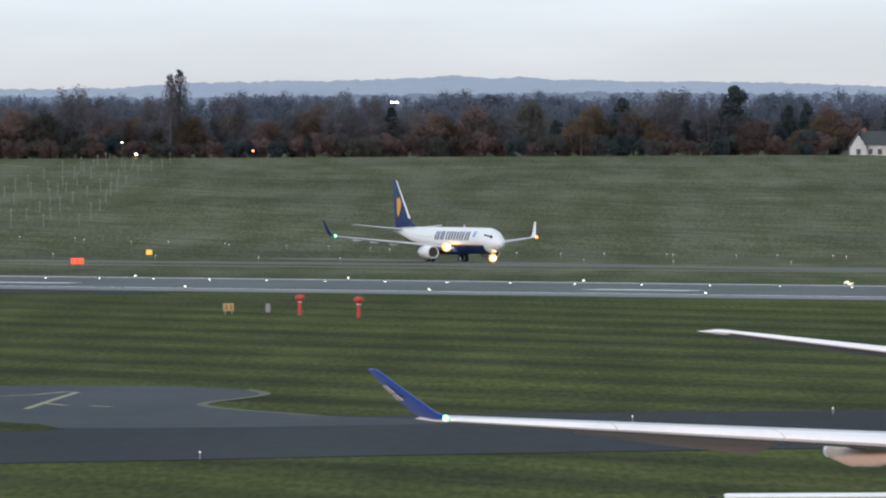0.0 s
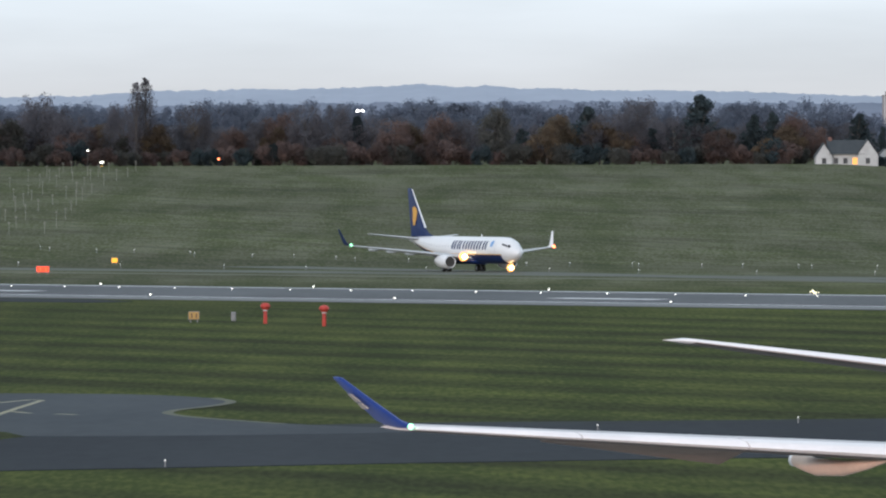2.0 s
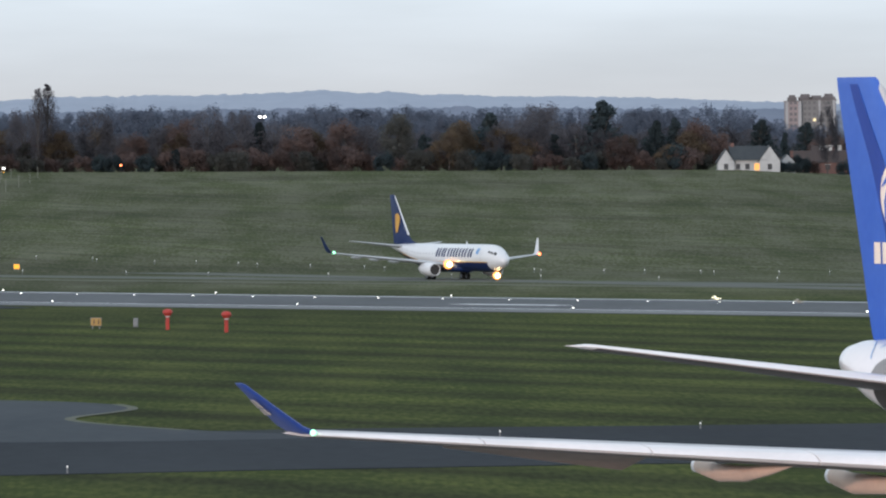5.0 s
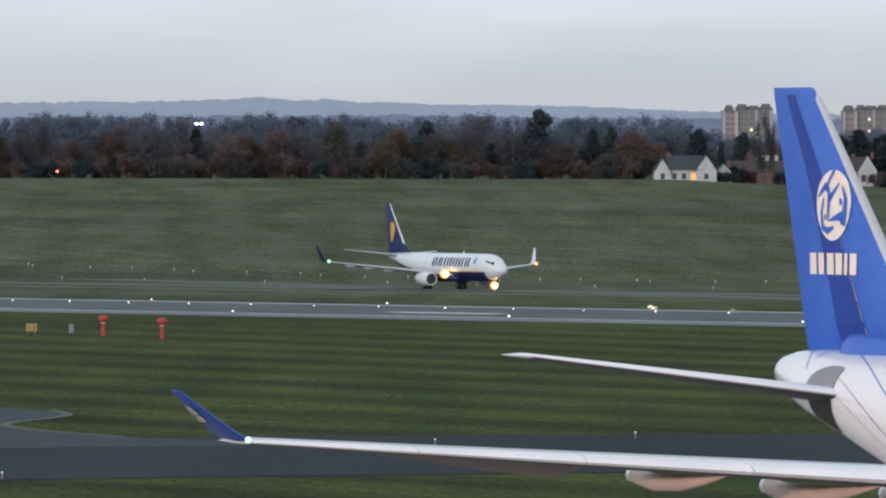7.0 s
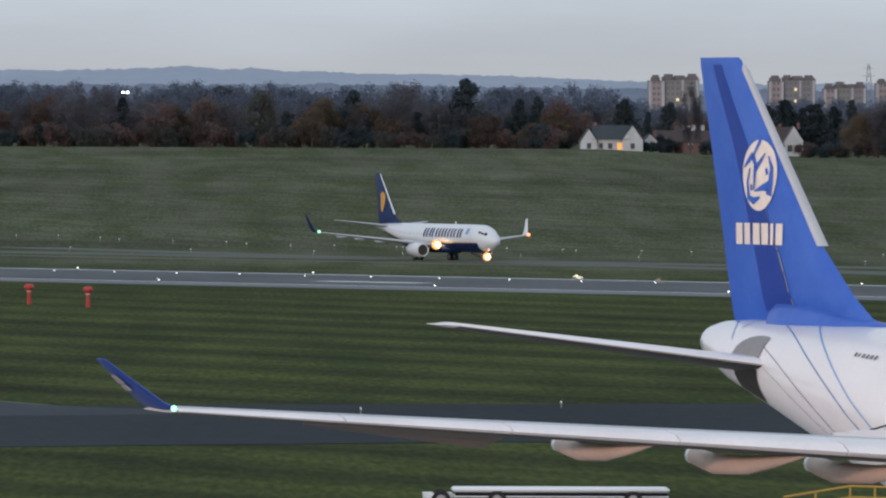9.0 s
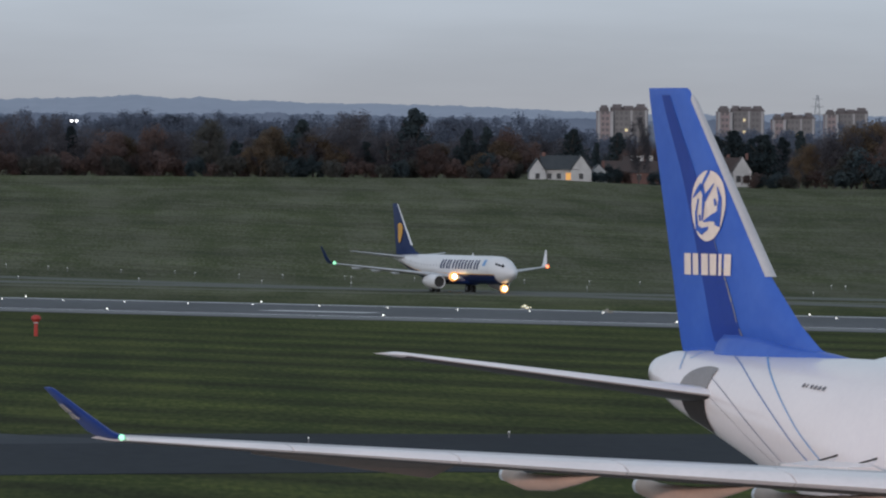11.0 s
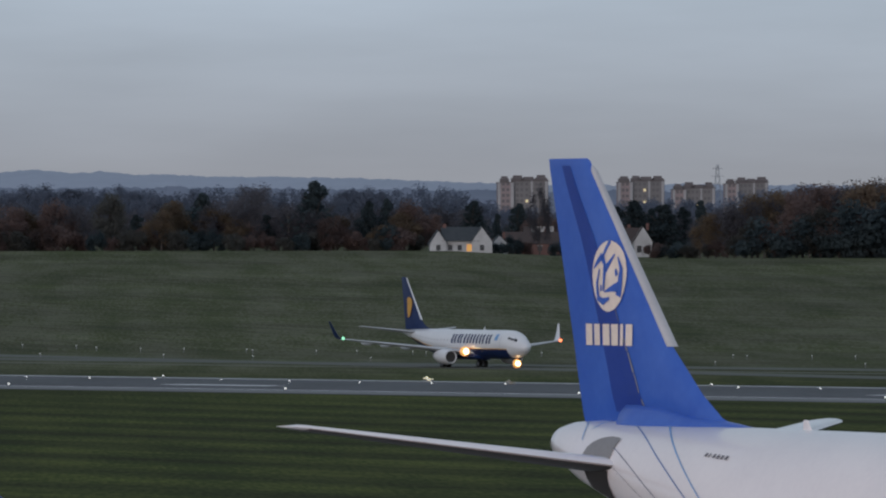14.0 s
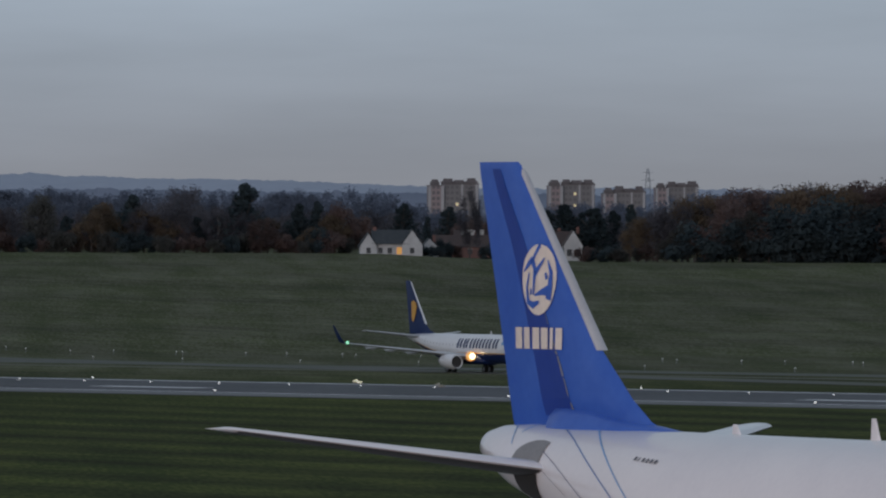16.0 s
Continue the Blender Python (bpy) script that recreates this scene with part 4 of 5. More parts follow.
def red_post(u, v):
    x, y = spot_uv(u, v)
    ob = thing("red_post", "red-painted post with a broad domed cap in the grass", "post", pose(x, y, 0), "red posts")
    part("post", cyl(bmesh.new(), (0, 0, 0), (0, 0, 1.65), 0.22, 0.2, 14), RED, ob)
    part("neck_ring", cyl(bmesh.new(), (0, 0, 1.36), (0, 0, 1.5), 0.25, 0.25, 14), GREY_P, ob, "pale neck ring")
    part("collar", cyl(bmesh.new(), (0, 0, 1.5), (0, 0, 1.72), 0.32, 0.4, 14), RED, ob)
    cap = loft([[(r * math.cos(a), r * math.sin(a), z) for a in [2 * math.pi * i / 18 for i in range(18)]] for r, z in ((0.4, 1.68), (0.53, 1.8), (0.53, 1.95), (0.44, 2.12), (0.18, 2.24))])
    part("cap", cap, RED, ob, "domed red cap")
    return ob


red_post(530.5, 557.5), red_post(634.5, 562.5)


def field_sign(name, u, v, w, h, mat, label, lift=0.35, bars=2):
    x, y = spot_uv(u, v)
    s = y / 16624
    ob = thing(name, label, "sign", pose(x, y, rises(x, y)))
    w, h = w * s, h * s
    part("panel", box(bmesh.new(), -w / 2, w / 2, -0.12, 0.12, lift, lift + h, 0.03), mat, ob)
    part("frame", box(bmesh.new(), -w / 2 - 0.05, w / 2 + 0.05, 0.125, 0.2, lift - 0.05, lift + h + 0.05), GREY, ob)
    for dx in (-w / 3, w / 3):
        part("leg", cyl(bmesh.new(), (dx, 0.1, 0), (dx, 0.1, lift + 0.02), 0.06, None, 8), GREY, ob)
    for i in range(bars):
        xx = -w * 0.25 + w * 0.45 * i
        part("bar", box(bmesh.new(), xx, xx + w * 0.1, -0.14, -0.125, lift + h * 0.2, lift + h * 0.8), AMBER if mat is SIGN_R else DARK_P, ob)
    return ob


field_sign("warning_sign", 137, 469, 22, 10, SIGN_R, "lit red airfield sign with pale bars")
field_sign("guidance_sign", 264, 455, 10, 8, LAMP_O, "small lit amber airfield sign", 0.3, 0)
field_sign("marker_board", 404, 555, 18, 13, AMBER, "amber airfield marker board with dark bars")
field_sign("cabinet", 474, 553, 7, 14, GREY, "small grey equipment cabinet in the grass", 0.1, 0)


def stake_light(u, v, h, mat, name, label, group):
    x, y = spot_uv(u, v)
    ob = thing(name, label, "light", pose(x, y, 0.04), group)
    part("stake", cyl(bmesh.new(), (0, 0, 0), (0, 0, h), 0.05, None, 6), GREY, ob)
    part("lens", ball(bmesh.new(), (0, 0, h + 0.04), 0.055, (1, 1, 1.4), 8), mat, ob)


for u, v in ((352, 812), (1473, 738), (1118, 751)):
    stake_light(u, v, 0.35, LAMP_DIM, "edge_marker", "small pale taxiway edge marker", "edge markers")

# approach light masts on the slope, in rows
MAST_MAT = material("pale_mast_paint", (0.22, 0.22, 0.19), 0.7)
mast = thing("approach_mast", "slender pale approach light mast on the slope", "mast", group="approach masts")
part("pole", cyl(bmesh.new(), (0, 0, 0), (0, 0, 3.5), 0.08, 0.06, 6), MAST_MAT, mast)
part("crossbar", box(bmesh.new(), -0.3, 0.3, -0.04, 0.04, 3.42, 3.5), MAST_MAT, mast)
part("lamp_box", box(bmesh.new(), -0.12, 0.12, -0.1, 0.1, 3.505, 3.7, 0.02), MAST_MAT, mast)
k = 0
for i in range(11):
    yy = 1660 + 48 * i
    for j in range(-2, 3):
        u = 20 + 21 * i + j * (58 - 2.6 * i) + 9 * math.sin(7.1 * i + 3.3 * j)
        x = (u - 784) / 16624 * yy
        m = pose(x, yy + 2 * j, rises(x, yy) - 0.5 - 1.1 * abs(math.sin(5.3 * i + 2.1 * j)))
        if k == 0:
            mast.matrix_basis = m
        else:
            copy_thing(mast, m)
        k += 1


# ---- trees ----
def bark(name, c):
    return material(name, c, 0.9, 0, tuple(v * 0.6 for v in c), 1.2, 0.3, 8)


def leafage(name, c, d):
    m = material(name, c, 0.85, 0, d, 0.35, 0, 2.5)
    n, l = m.node_tree.nodes, m.node_tree.links
    info, sc, mr = n.new("ShaderNodeObjectInfo"), n.new("ShaderNodeVectorMath"), n.new("ShaderNodeMapRange")
    sc.operation = "SCALE"
    mr.inputs["To Min"].default_value, mr.inputs["To Max"].default_value = 0.65, 1.3
    l.new(info.outputs["Random"], mr.inputs["Value"])
    b = n["Principled BSDF"]
    l.new(b.inputs["Base Color"].links[0].from_socket, sc.inputs[0]), l.new(mr.outputs[0], sc.inputs["Scale"]), l.new(sc.outputs[0], b.inputs["Base Color"])
    soft, blend, out = n.new("ShaderNodeBsdfTranslucent"), n.new("ShaderNodeMixShader"), n["Material Output"]
    blend.inputs[0].default_value = 0.5
    l.new(sc.outputs[0], soft.inputs["Color"])
    l.new(b.outputs[0], blend.inputs[1]), l.new(soft.outputs[0], blend.inputs[2]), l.new(blend.outputs[0], out.inputs["Surface"])
    b.inputs["Specular IOR Level"].default_value = 0.1
    return m


# blue-grey of distance haze put into the far crowns' colour
F1 = leafage("far_haze_tinted_wood", (0.135, 0.150, 0.195), (0.113, 0.128, 0.168))
BARK = bark("bark", (0.11, 0.095, 0.09))
L_BROWN = leafage("russet_leaves", (0.125, 0.098, 0.098), (0.168, 0.110, 0.095))
L_GREY = leafage("bare_grey_twigs", (0.132, 0.124, 0.138), (0.108, 0.103, 0.118))
L_DARK = leafage("dark_evergreen", (0.050, 0.070, 0.082), (0.068, 0.086, 0.090))
L_OCHRE = leafage("ochre_leaves", (0.185, 0.132, 0.085), (0.13, 0.10, 0.08))
L_OLIVE = leafage("dull_olive_leaves", (0.085, 0.086, 0.082), (0.11, 0.103, 0.092))


def limbs(rng, h, r):
    """Trunk and limbs; returns the mesh and the limbs' ends."""
    bm, ends = bmesh.new(), []
    cyl(bm, (0, 0, -0.4), (0, 0, h * 0.38), 0.028 * h, 0.018 * h, 7)
    cyl(bm, (0, 0, h * 0.37), (0.1, 0, h * 0.8), 0.018 * h, 0.006 * h, 6)
    for i in range(9):
        a, z = i * 2.4 + rng.random(), h * (0.28 + 0.045 * i)
        q = Vector((math.cos(a) * r * (0.75 - 0.03 * i), math.sin(a) * r * (0.75 - 0.03 * i), z + h * (0.18 + 0.1 * rng.random())))
        cyl(bm, (0, 0, z), q, 0.009 * h, 0.003 * h, 5)
        ends.append(q)
    return bm, ends


def leaf_clumps(bm, centre, size, count, rng, leaf):
    """Loose clump of small bent leaf-spray faces."""
    for _ in range(count):
        d = Vector((rng.gauss(0, 1), rng.gauss(0, 1), rng.gauss(0, 1))).normalized() * size * rng.random() ** 0.45
        p = centre + d
        out = (d.normalized() + 0.35 * Vector((rng.gauss(0, 1), rng.gauss(0, 1), rng.gauss(0, 1)))).normalized()
        u = out.cross(Vector((rng.gauss(0, 1), rng.gauss(0, 1), rng.gauss(0, 1)))).normalized()
        v = u.cross(out).normalized()
        s = leaf * (0.6 + 0.8 * rng.random())
        bm.faces.new((bm.verts.new(p + u * s), bm.verts.new(p + v * s * 0.8 + out * s * 0.2), bm.verts.new(p - u * s * 0.9 - v * s * 0.3)))


def make_tree(kind, seed, h, r, mat, density=1.0):
    rng = random.Random(seed)
    label = {"broad": "autumn broadleaf tree with a thinning russet crown", "bare": "bare grey-brown tree with fine twigs", "poplar": "tall narrow poplar with sparse grey twigs",
             "pine": "dark evergreen tree with a dense crown", "bush": "dense low dark shrub at the wood's edge"}[kind]
    label = "leafless tree far off with blue-grey haze in its colour" if mat.name == "far_haze_tinted_wood" else label
    label = {"ochre_leaves": "autumn broadleaf tree with a pale ochre crown", "dull_olive_leaves": "broadleaf tree with a dull olive crown"}.get(mat.name, label) if kind == "broad" else label
    label = {"russet_leaves": "low russet-brown shrub at the wood's edge", "dull_olive_leaves": "low dull olive shrub at the wood's edge"}.get(mat.name, label) if kind == "bush" else label
    ob = thing("tree" if kind != "bush" else "shrub", label, "tree" if kind != "bush" else "shrub", group="trees of the wood")
    trunk, ends = limbs(rng, h, r)
    part("trunk", trunk, BARK, ob, "", False)
    bm = bmesh.new()
    if kind == "poplar":
        for i in range(40):
            f = i / 39
            z = h * (0.04 + 0.92 * f)
            w = r * min(1.0, 0.75 + 1.2 * f) * min(1.0, (1.04 - f) * 2.6) ** 0.6
            a = i * 2.4
            leaf_clumps(bm, Vector((math.cos(a) * w * 0.5, math.sin(a) * w * 0.5, z)), max(w * 0.62, 0.4), int(115 * density), rng, 0.19)
    elif kind == "pine":
        for i in range(16):
            z = h * (0.3 + 0.64 * i / 15)
            w = r * (1.05 - 0.75 * i / 15) * (0.7 + 0.5 * rng.random())
            a = rng.random() * 6.3
            leaf_clumps(bm, Vector((math.cos(a) * w * 0.5, math.sin(a) * w * 0.5, z)), w * 0.75, int(160 * density), rng, 0.36)
    else:
        low = 0.0 if kind == "bush" else 0.2
        for i in range(24 if kind != "bush" else 14):
            a, e = rng.random() * 6.3, rng.random()
            z = h * (low + (0.95 - low) * e)
            w = r * (0.95 * math.sin(math.pi * (0.22 + 0.66 * e)) * rng.random() ** 0.5)
            leaf_clumps(bm, Vector((math.cos(a) * w, math.sin(a) * w, z)), r * (0.3 + 0.16 * rng.random()), int((230 if kind != "bare" else 200) * density), rng, 0.27 if kind != "bare" else 0.22)
        for q in ends:
            leaf_clumps(bm, q, r * 0.28, int(80 * density), rng, 0.22)
    part("crown", bm, mat, ob, "", False)
    return ob


KINDS = {"broad": [make_tree("broad", 1, 12.5, 5.0, L_BROWN), make_tree("broad", 2, 11.5, 5.4, L_OCHRE), make_tree("broad", 3, 13, 4.8, L_OLIVE), make_tree("broad", 9, 12, 5.2, L_BROWN)],
         "bare": [make_tree("bare", 4, 13.5, 5.0, L_GREY), make_tree("bare", 5, 12.5, 5.5, L_GREY)],
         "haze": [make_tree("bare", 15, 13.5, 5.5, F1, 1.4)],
         "poplar": [make_tree("poplar", 6, 21, 3.0, L_GREY, 1.0)],
         "pine": [make_tree("pine", 7, 13, 4.0, L_DARK), make_tree("pine", 10, 12, 3.4, L_DARK)],
         "bush": [make_tree("bush", 8, 5.0, 3.8, L_DARK), make_tree("bush", 11, 4.5, 4.0, L_OLIVE), make_tree("bush", 12, 5.0, 4.0, L_BROWN)]}
USED = set()


def plant(kind, u, y, top, pick=None, sink=0.0, wide=1.0):
    """A tree of that kind at bearing u and distance y, scaled so that its top reaches the height top."""
    rng = random.Random(int(u * 7 + y))
    src = KINDS[kind][rng.randrange(len(KINDS[kind])) if pick is None else pick]
    x = (u - 784) / 16624 * y
    z = rises(x, y) - sink
    tall = {"broad": 12.5, "bare": 13.5, "haze": 13.5, "poplar": 21.0, "pine": 13.0, "bush": 5.0}[kind]
    s = max(0.25, (top - z) / tall)
    m = Matrix.LocRotScale((x, y, z), Euler((0, 0, rng.random() * 6.3)), (s * wide, s * wide, s))
    if src in USED:
        ob = copy_thing(src, m)
        ob.scale = (s * wide, s * wide, s)
    else:
        USED.add(src)
        src.matrix_basis = m
    return src


def top_at(v, y):
    return 19 + (245 - v) * y / 16624


rng = random.Random(5)
# front row at the crest
u = -260
while u < 1500:
    y = 2230 + rng.uniform(-10, 30)
    kind = rng.choice(["broad", "broad", "bare", "broad", "bare"])
    plant(kind, u, y, top_at(rng.uniform(196, 230), y), None, 0, rng.uniform(0.95, 1.4))
    u += rng.uniform(26, 44)
u = -250
while u < 1500:
    plant("bush", u, 2212 + rng.uniform(-4, 8), top_at(rng.uniform(238, 256), 2212))
    u += rng.uniform(20, 34)
# second row, taller and greyer
u = -260
while u < 1900:
    y = 2330 + rng.uniform(-30, 60)
    plant(rng.choice(["bare", "bare", "broad"]), u, y, top_at(rng.uniform(188, 214) + (22 if u > 1600 else 0), y), None, 0, rng.uniform(1.0, 1.4))
    u += rng.uniform(34, 52)
# single marked trees
for kind, u, v, pick, wide in (("broad", 30, 188, 0, 1.1), ("bare", 190, 186, 1, 1.2), ("broad", 335, 204, 1, 1.1), ("broad", 470, 208, 3, 1.0), ("broad", 556, 184, 0, 0.95), ("bare", 602, 166, 0, 0.8),
                               ("bare", 658, 168, 1, 0.75), ("pine", 692, 182, 1, 1.0), ("broad", 762, 198, 0, 1.2), ("broad", 846, 184, 3, 0.9), ("broad", 940, 184, 2, 1.0), ("pine", 988, 214, 0, 1.2),
                               ("broad", 1048, 192, 1, 0.85), ("bare", 1138, 184, 0, 1.1), ("bare", 1182, 190, 1, 1.0), ("pine", 1216, 208, 1, 1.1), ("bare", 1255, 196, 0, 1.1), ("broad", 1470, 186, 3, 0.9),
                               ("broad", 1505, 212, 0, 1.1), ("bare", 885, 196, 1, 1.1), ("bare", 720, 190, 0, 1.0), ("broad", 80, 200, 2, 1.2), ("bare", 515, 196, 1, 0.9)):
    plant(kind, u, 2222 + (u * 7) % 13, top_at(v, 2226), pick, 0, wide)
plant("poplar", 303, 2225, top_at(126, 2225), None, 0, 0.85), plant("poplar", 320, 2228, top_at(118, 2228), None, 0, 1.0)
plant("bare", 128, 2240, top_at(150, 2240))
plant("bare", 160, 2300, top_at(170, 2300))
plant("bare", 405, 2240, top_at(165, 2240), None, 0, 0.8)
plant("bare", 275, 2240, top_at(166, 2240), None, 0, 0.7)
plant("pine", 1304, 2232, top_at(155, 2232), 0, 0, 1.35)
plant("bare", 1304, 2226, top_at(205, 2226))
plant("pine", 1105, 2234, top_at(166, 2234), 1, 0, 1.2)
plant("bare", 1110, 2228, top_at(205, 2228))
plant("pine", 1395, 2228, top_at(182, 2228), 1, 0, 0.95)
plant("pine", 1430, 2230, top_at(186, 2230), 0, 0, 0.9)
plant("broad", 1330, 2215, top_at(215, 2215), 0), plant("broad", 1420, 2212, top_at(232, 2212), 1, 0, 1.3)
plant("broad", 1030, 2215, top_at(205, 2215), 1), plant("pine", 545, 2212, top_at(238, 2212), 0, 0, 1.3), plant("pine", 1625, 2330, top_at(206, 2330), 1, 0, 0.7)
plant("bare", 1190, 2640, top_at(158, 2640), None, 0, 1.2)
plant("pine", 1580, 2300, top_at(190, 2300), 0, 0, 1.2), plant("pine", 1660, 2350, top_at(195, 2350), 0, 0, 1.2), plant("bare", 1700, 2215, top_at(160, 2215), 0, 0, 0.45)
plant("pine", 1870, 2400, top_at(190, 2400), 0, 0, 1.5), plant("pine", 1920, 2400, top_at(188, 2400), 1, 0, 1.5), plant("pine", 1985, 2380, top_at(180, 2380), 1, 0, 0.8)
# dense dark wood on the far side of the houses
u = 1985
while u < 2560:
    y = 2240 + rng.uniform(-10, 60)
    v = np.interp(u, (1985, 2080, 2200, 2560), (215, 182, 158, 138)) + rng.uniform(-4, 12)
    plant(rng.choice(["broad", "bare", "broad"]), u, y, top_at(v, y), rng.choice((0, 1)), 0, rng.uniform(0.8, 1.1))
    plant(rng.choice(["broad", "bush", "broad"]), u + 12, 2215, top_at(v + 55 + rng.uniform(-15, 15), 2215), rng.choice((0, 2)), 0, 1.2)
    u += rng.uniform(14, 24)


for u in (1628, 1640, 1652, 1668, 1735, 1752, 1770, 1790, 1812, 1835, 1905, 1925, 1945, 1965):
    plant("bush", u, 2214 + rng.uniform(-3, 5), top_at(rng.uniform(252, 266) + (8 if u > 1700 else 0), 2214), rng.choice((0, 2, 1)), 0, rng.uniform(0.9, 1.3))
for u in (1745, 1775, 1800, 1840, 1878, 1900, 1930, 1958):
    plant(rng.choice(["bare", "pine"]), u, 2420, top_at(rng.uniform(195, 215), 2420), 0, 0, 1.1)


def far_wood(name, y, v0, v1, u0, u1, step, mat, seed, label):
    """Distant woodland as one loose body of crowns."""
    rng = random.Random(seed)
    bm = bmesh.new()
    u = u0
    while u < u1:
        yy = y + rng.uniform(-60, 60)
        x = (u - 784) / 16624 * yy
        open_view = float(np.interp(u, (1560, 1640, 1760, 1820, 2030, 2100), (0, 34, 34, 20, 20, 0)))
        t = top_at(v0 + open_view + (v1 - v0) * (0.5 + 0.5 * noise.noise((u / 90, seed, 0)) + rng.uniform(-0.3, 0.3)), yy)
        g = rises(x, yy)
        r = rng.uniform(3.5, 6.5)
        for k in range(8):
            f = k / 7
            c = Vector((x + rng.uniform(-r, r) * (1 - 0.6 * f), yy + rng.uniform(-3, 3), g + (t - g) * f - 1.2))
            leaf_clumps(bm, c, r * (0.75 - 0.25 * f), 150, rng, 0.42)
        u += rng.uniform(0.6, 1.4) * step
    return tagged(part(name, bm, mat, None, "", False), label, "woodland", kind="stuff")


# stronger, paler haze tint for the wood behind
F2 = leafage("farther_haze_tinted_wood", (0.165, 0.188, 0.245), (0.14, 0.16, 0.215))
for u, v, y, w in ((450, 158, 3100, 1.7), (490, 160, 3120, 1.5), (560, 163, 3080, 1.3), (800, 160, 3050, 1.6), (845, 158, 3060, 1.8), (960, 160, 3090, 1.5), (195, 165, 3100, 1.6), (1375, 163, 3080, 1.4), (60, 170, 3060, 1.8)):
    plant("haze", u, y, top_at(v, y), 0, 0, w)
far_wood("far_woodland", 2750, 172, 200, -400, 2000, 17, F1, 21, "leafless woodland beyond the first trees, tinted grey for haze")
far_wood("far_woodland", 3250, 164, 182, -400, 2300, 19, F2, 22, "distant woodland with blue-grey haze in its colour")


# ---- hills on the horizon ----
def hills(y, v_of, mat, label, rough):
    bm = bmesh.new()
    n = 1100
    prev = None
    for i in range(n + 1):
        u = -700 + 3700 * i / n
        x = (u - 784) / 16624 * y
        v = v_of(u) + rough * (1.3 * noise.noise((u / 16.0, y, 0)) + 0.8 * noise.noise((u / 7.0, y, 3)) + 1.4 * noise.noise((u / 60, 2, y)) - 1.6 * max(0, noise.noise((u / 22.0, 5, y)) - 0.25))
        z = 19 + (245 - v) * y / 16624
        z_low = 19 + (245 - v_of(u)) * y / 16624 - 5
        row = [bm.verts.new((x, y - 160, 0)), bm.verts.new((x, y - 40, z_low)), bm.verts.new((x, y, z)), bm.verts.new((x, y + 60, 0))]
        if prev:
            for k in range(3):
                bm.faces.new((prev[k], row[k], row[k + 1], prev[k + 1]))
        prev = row
    tagged(part("backdrop", bm, mat, None, "", True), label, "hill", kind="structure")


# distance haze is mixed into the base colours of hill and ridge
HILL = material("haze_tinted_hill", (0.36, 0.395, 0.475), 0.95, 0, (0.31, 0.345, 0.42), 0.01, 0, 0.09)
HILL2 = material("haze_tinted_ridge", (0.20, 0.222, 0.29), 0.95, 0, (0.165, 0.187, 0.25), 0.01, 0, 0.12)
hills(4700, lambda u: np.interp(u, (-400, 0, 200, 340, 500, 640, 800, 900, 1150, 1400, 1560, 1700, 2600), (158, 155, 154, 145, 143, 142, 136, 139, 147, 150, 158, 160, 165)), HILL, "wooded hills on the horizon, tinted blue for haze", 2.2)
hills(4200, lambda u: np.interp(u, (-400, 0, 300, 700, 1100, 1600, 2600), (170, 168, 172, 168, 166, 172, 176)), HILL2, "wooded ridge below the hills, tinted darker blue for haze", 3.0)


# ---- houses and blocks beyond the field ----
RENDER_W = material("white_render", (0.56, 0.55, 0.55), 0.8, 0, (0.44, 0.43, 0.43), 0.4, 0, 3)
SLATE = material("dark_slate_roof", (0.032, 0.038, 0.045), 0.7, 0, (0.048, 0.053, 0.058), 0.8, 0, 6)
BRICK = material("brown_brick", (0.20, 0.105, 0.09), 0.85, 0, (0.15, 0.085, 0.075), 0.5, 0, 6)
TILE = material("brown_tile_roof", (0.07, 0.046, 0.042), 0.8, 0, (0.055, 0.04, 0.037), 0.6, 0, 6)
# flats: concrete, brick and tiles lightened to take in the distance haze
CONCRETE = material("haze_paled_concrete", (0.45, 0.43, 0.445), 0.85, 0, (0.37, 0.355, 0.365), 0.1, 0, 1)
PANEL_BR = material("haze_paled_brick_panel", (0.235, 0.218, 0.222), 0.85, 0, (0.20, 0.185, 0.19), 0.1, 0, 1)
HAT = material("haze_paled_brown_tiles", (0.16, 0.138, 0.14), 0.85, 0, (0.13, 0.113, 0.117), 0.3, 0, 2)
PANE = material("dark_window_pane", (0.05, 0.05, 0.055), 0.3)


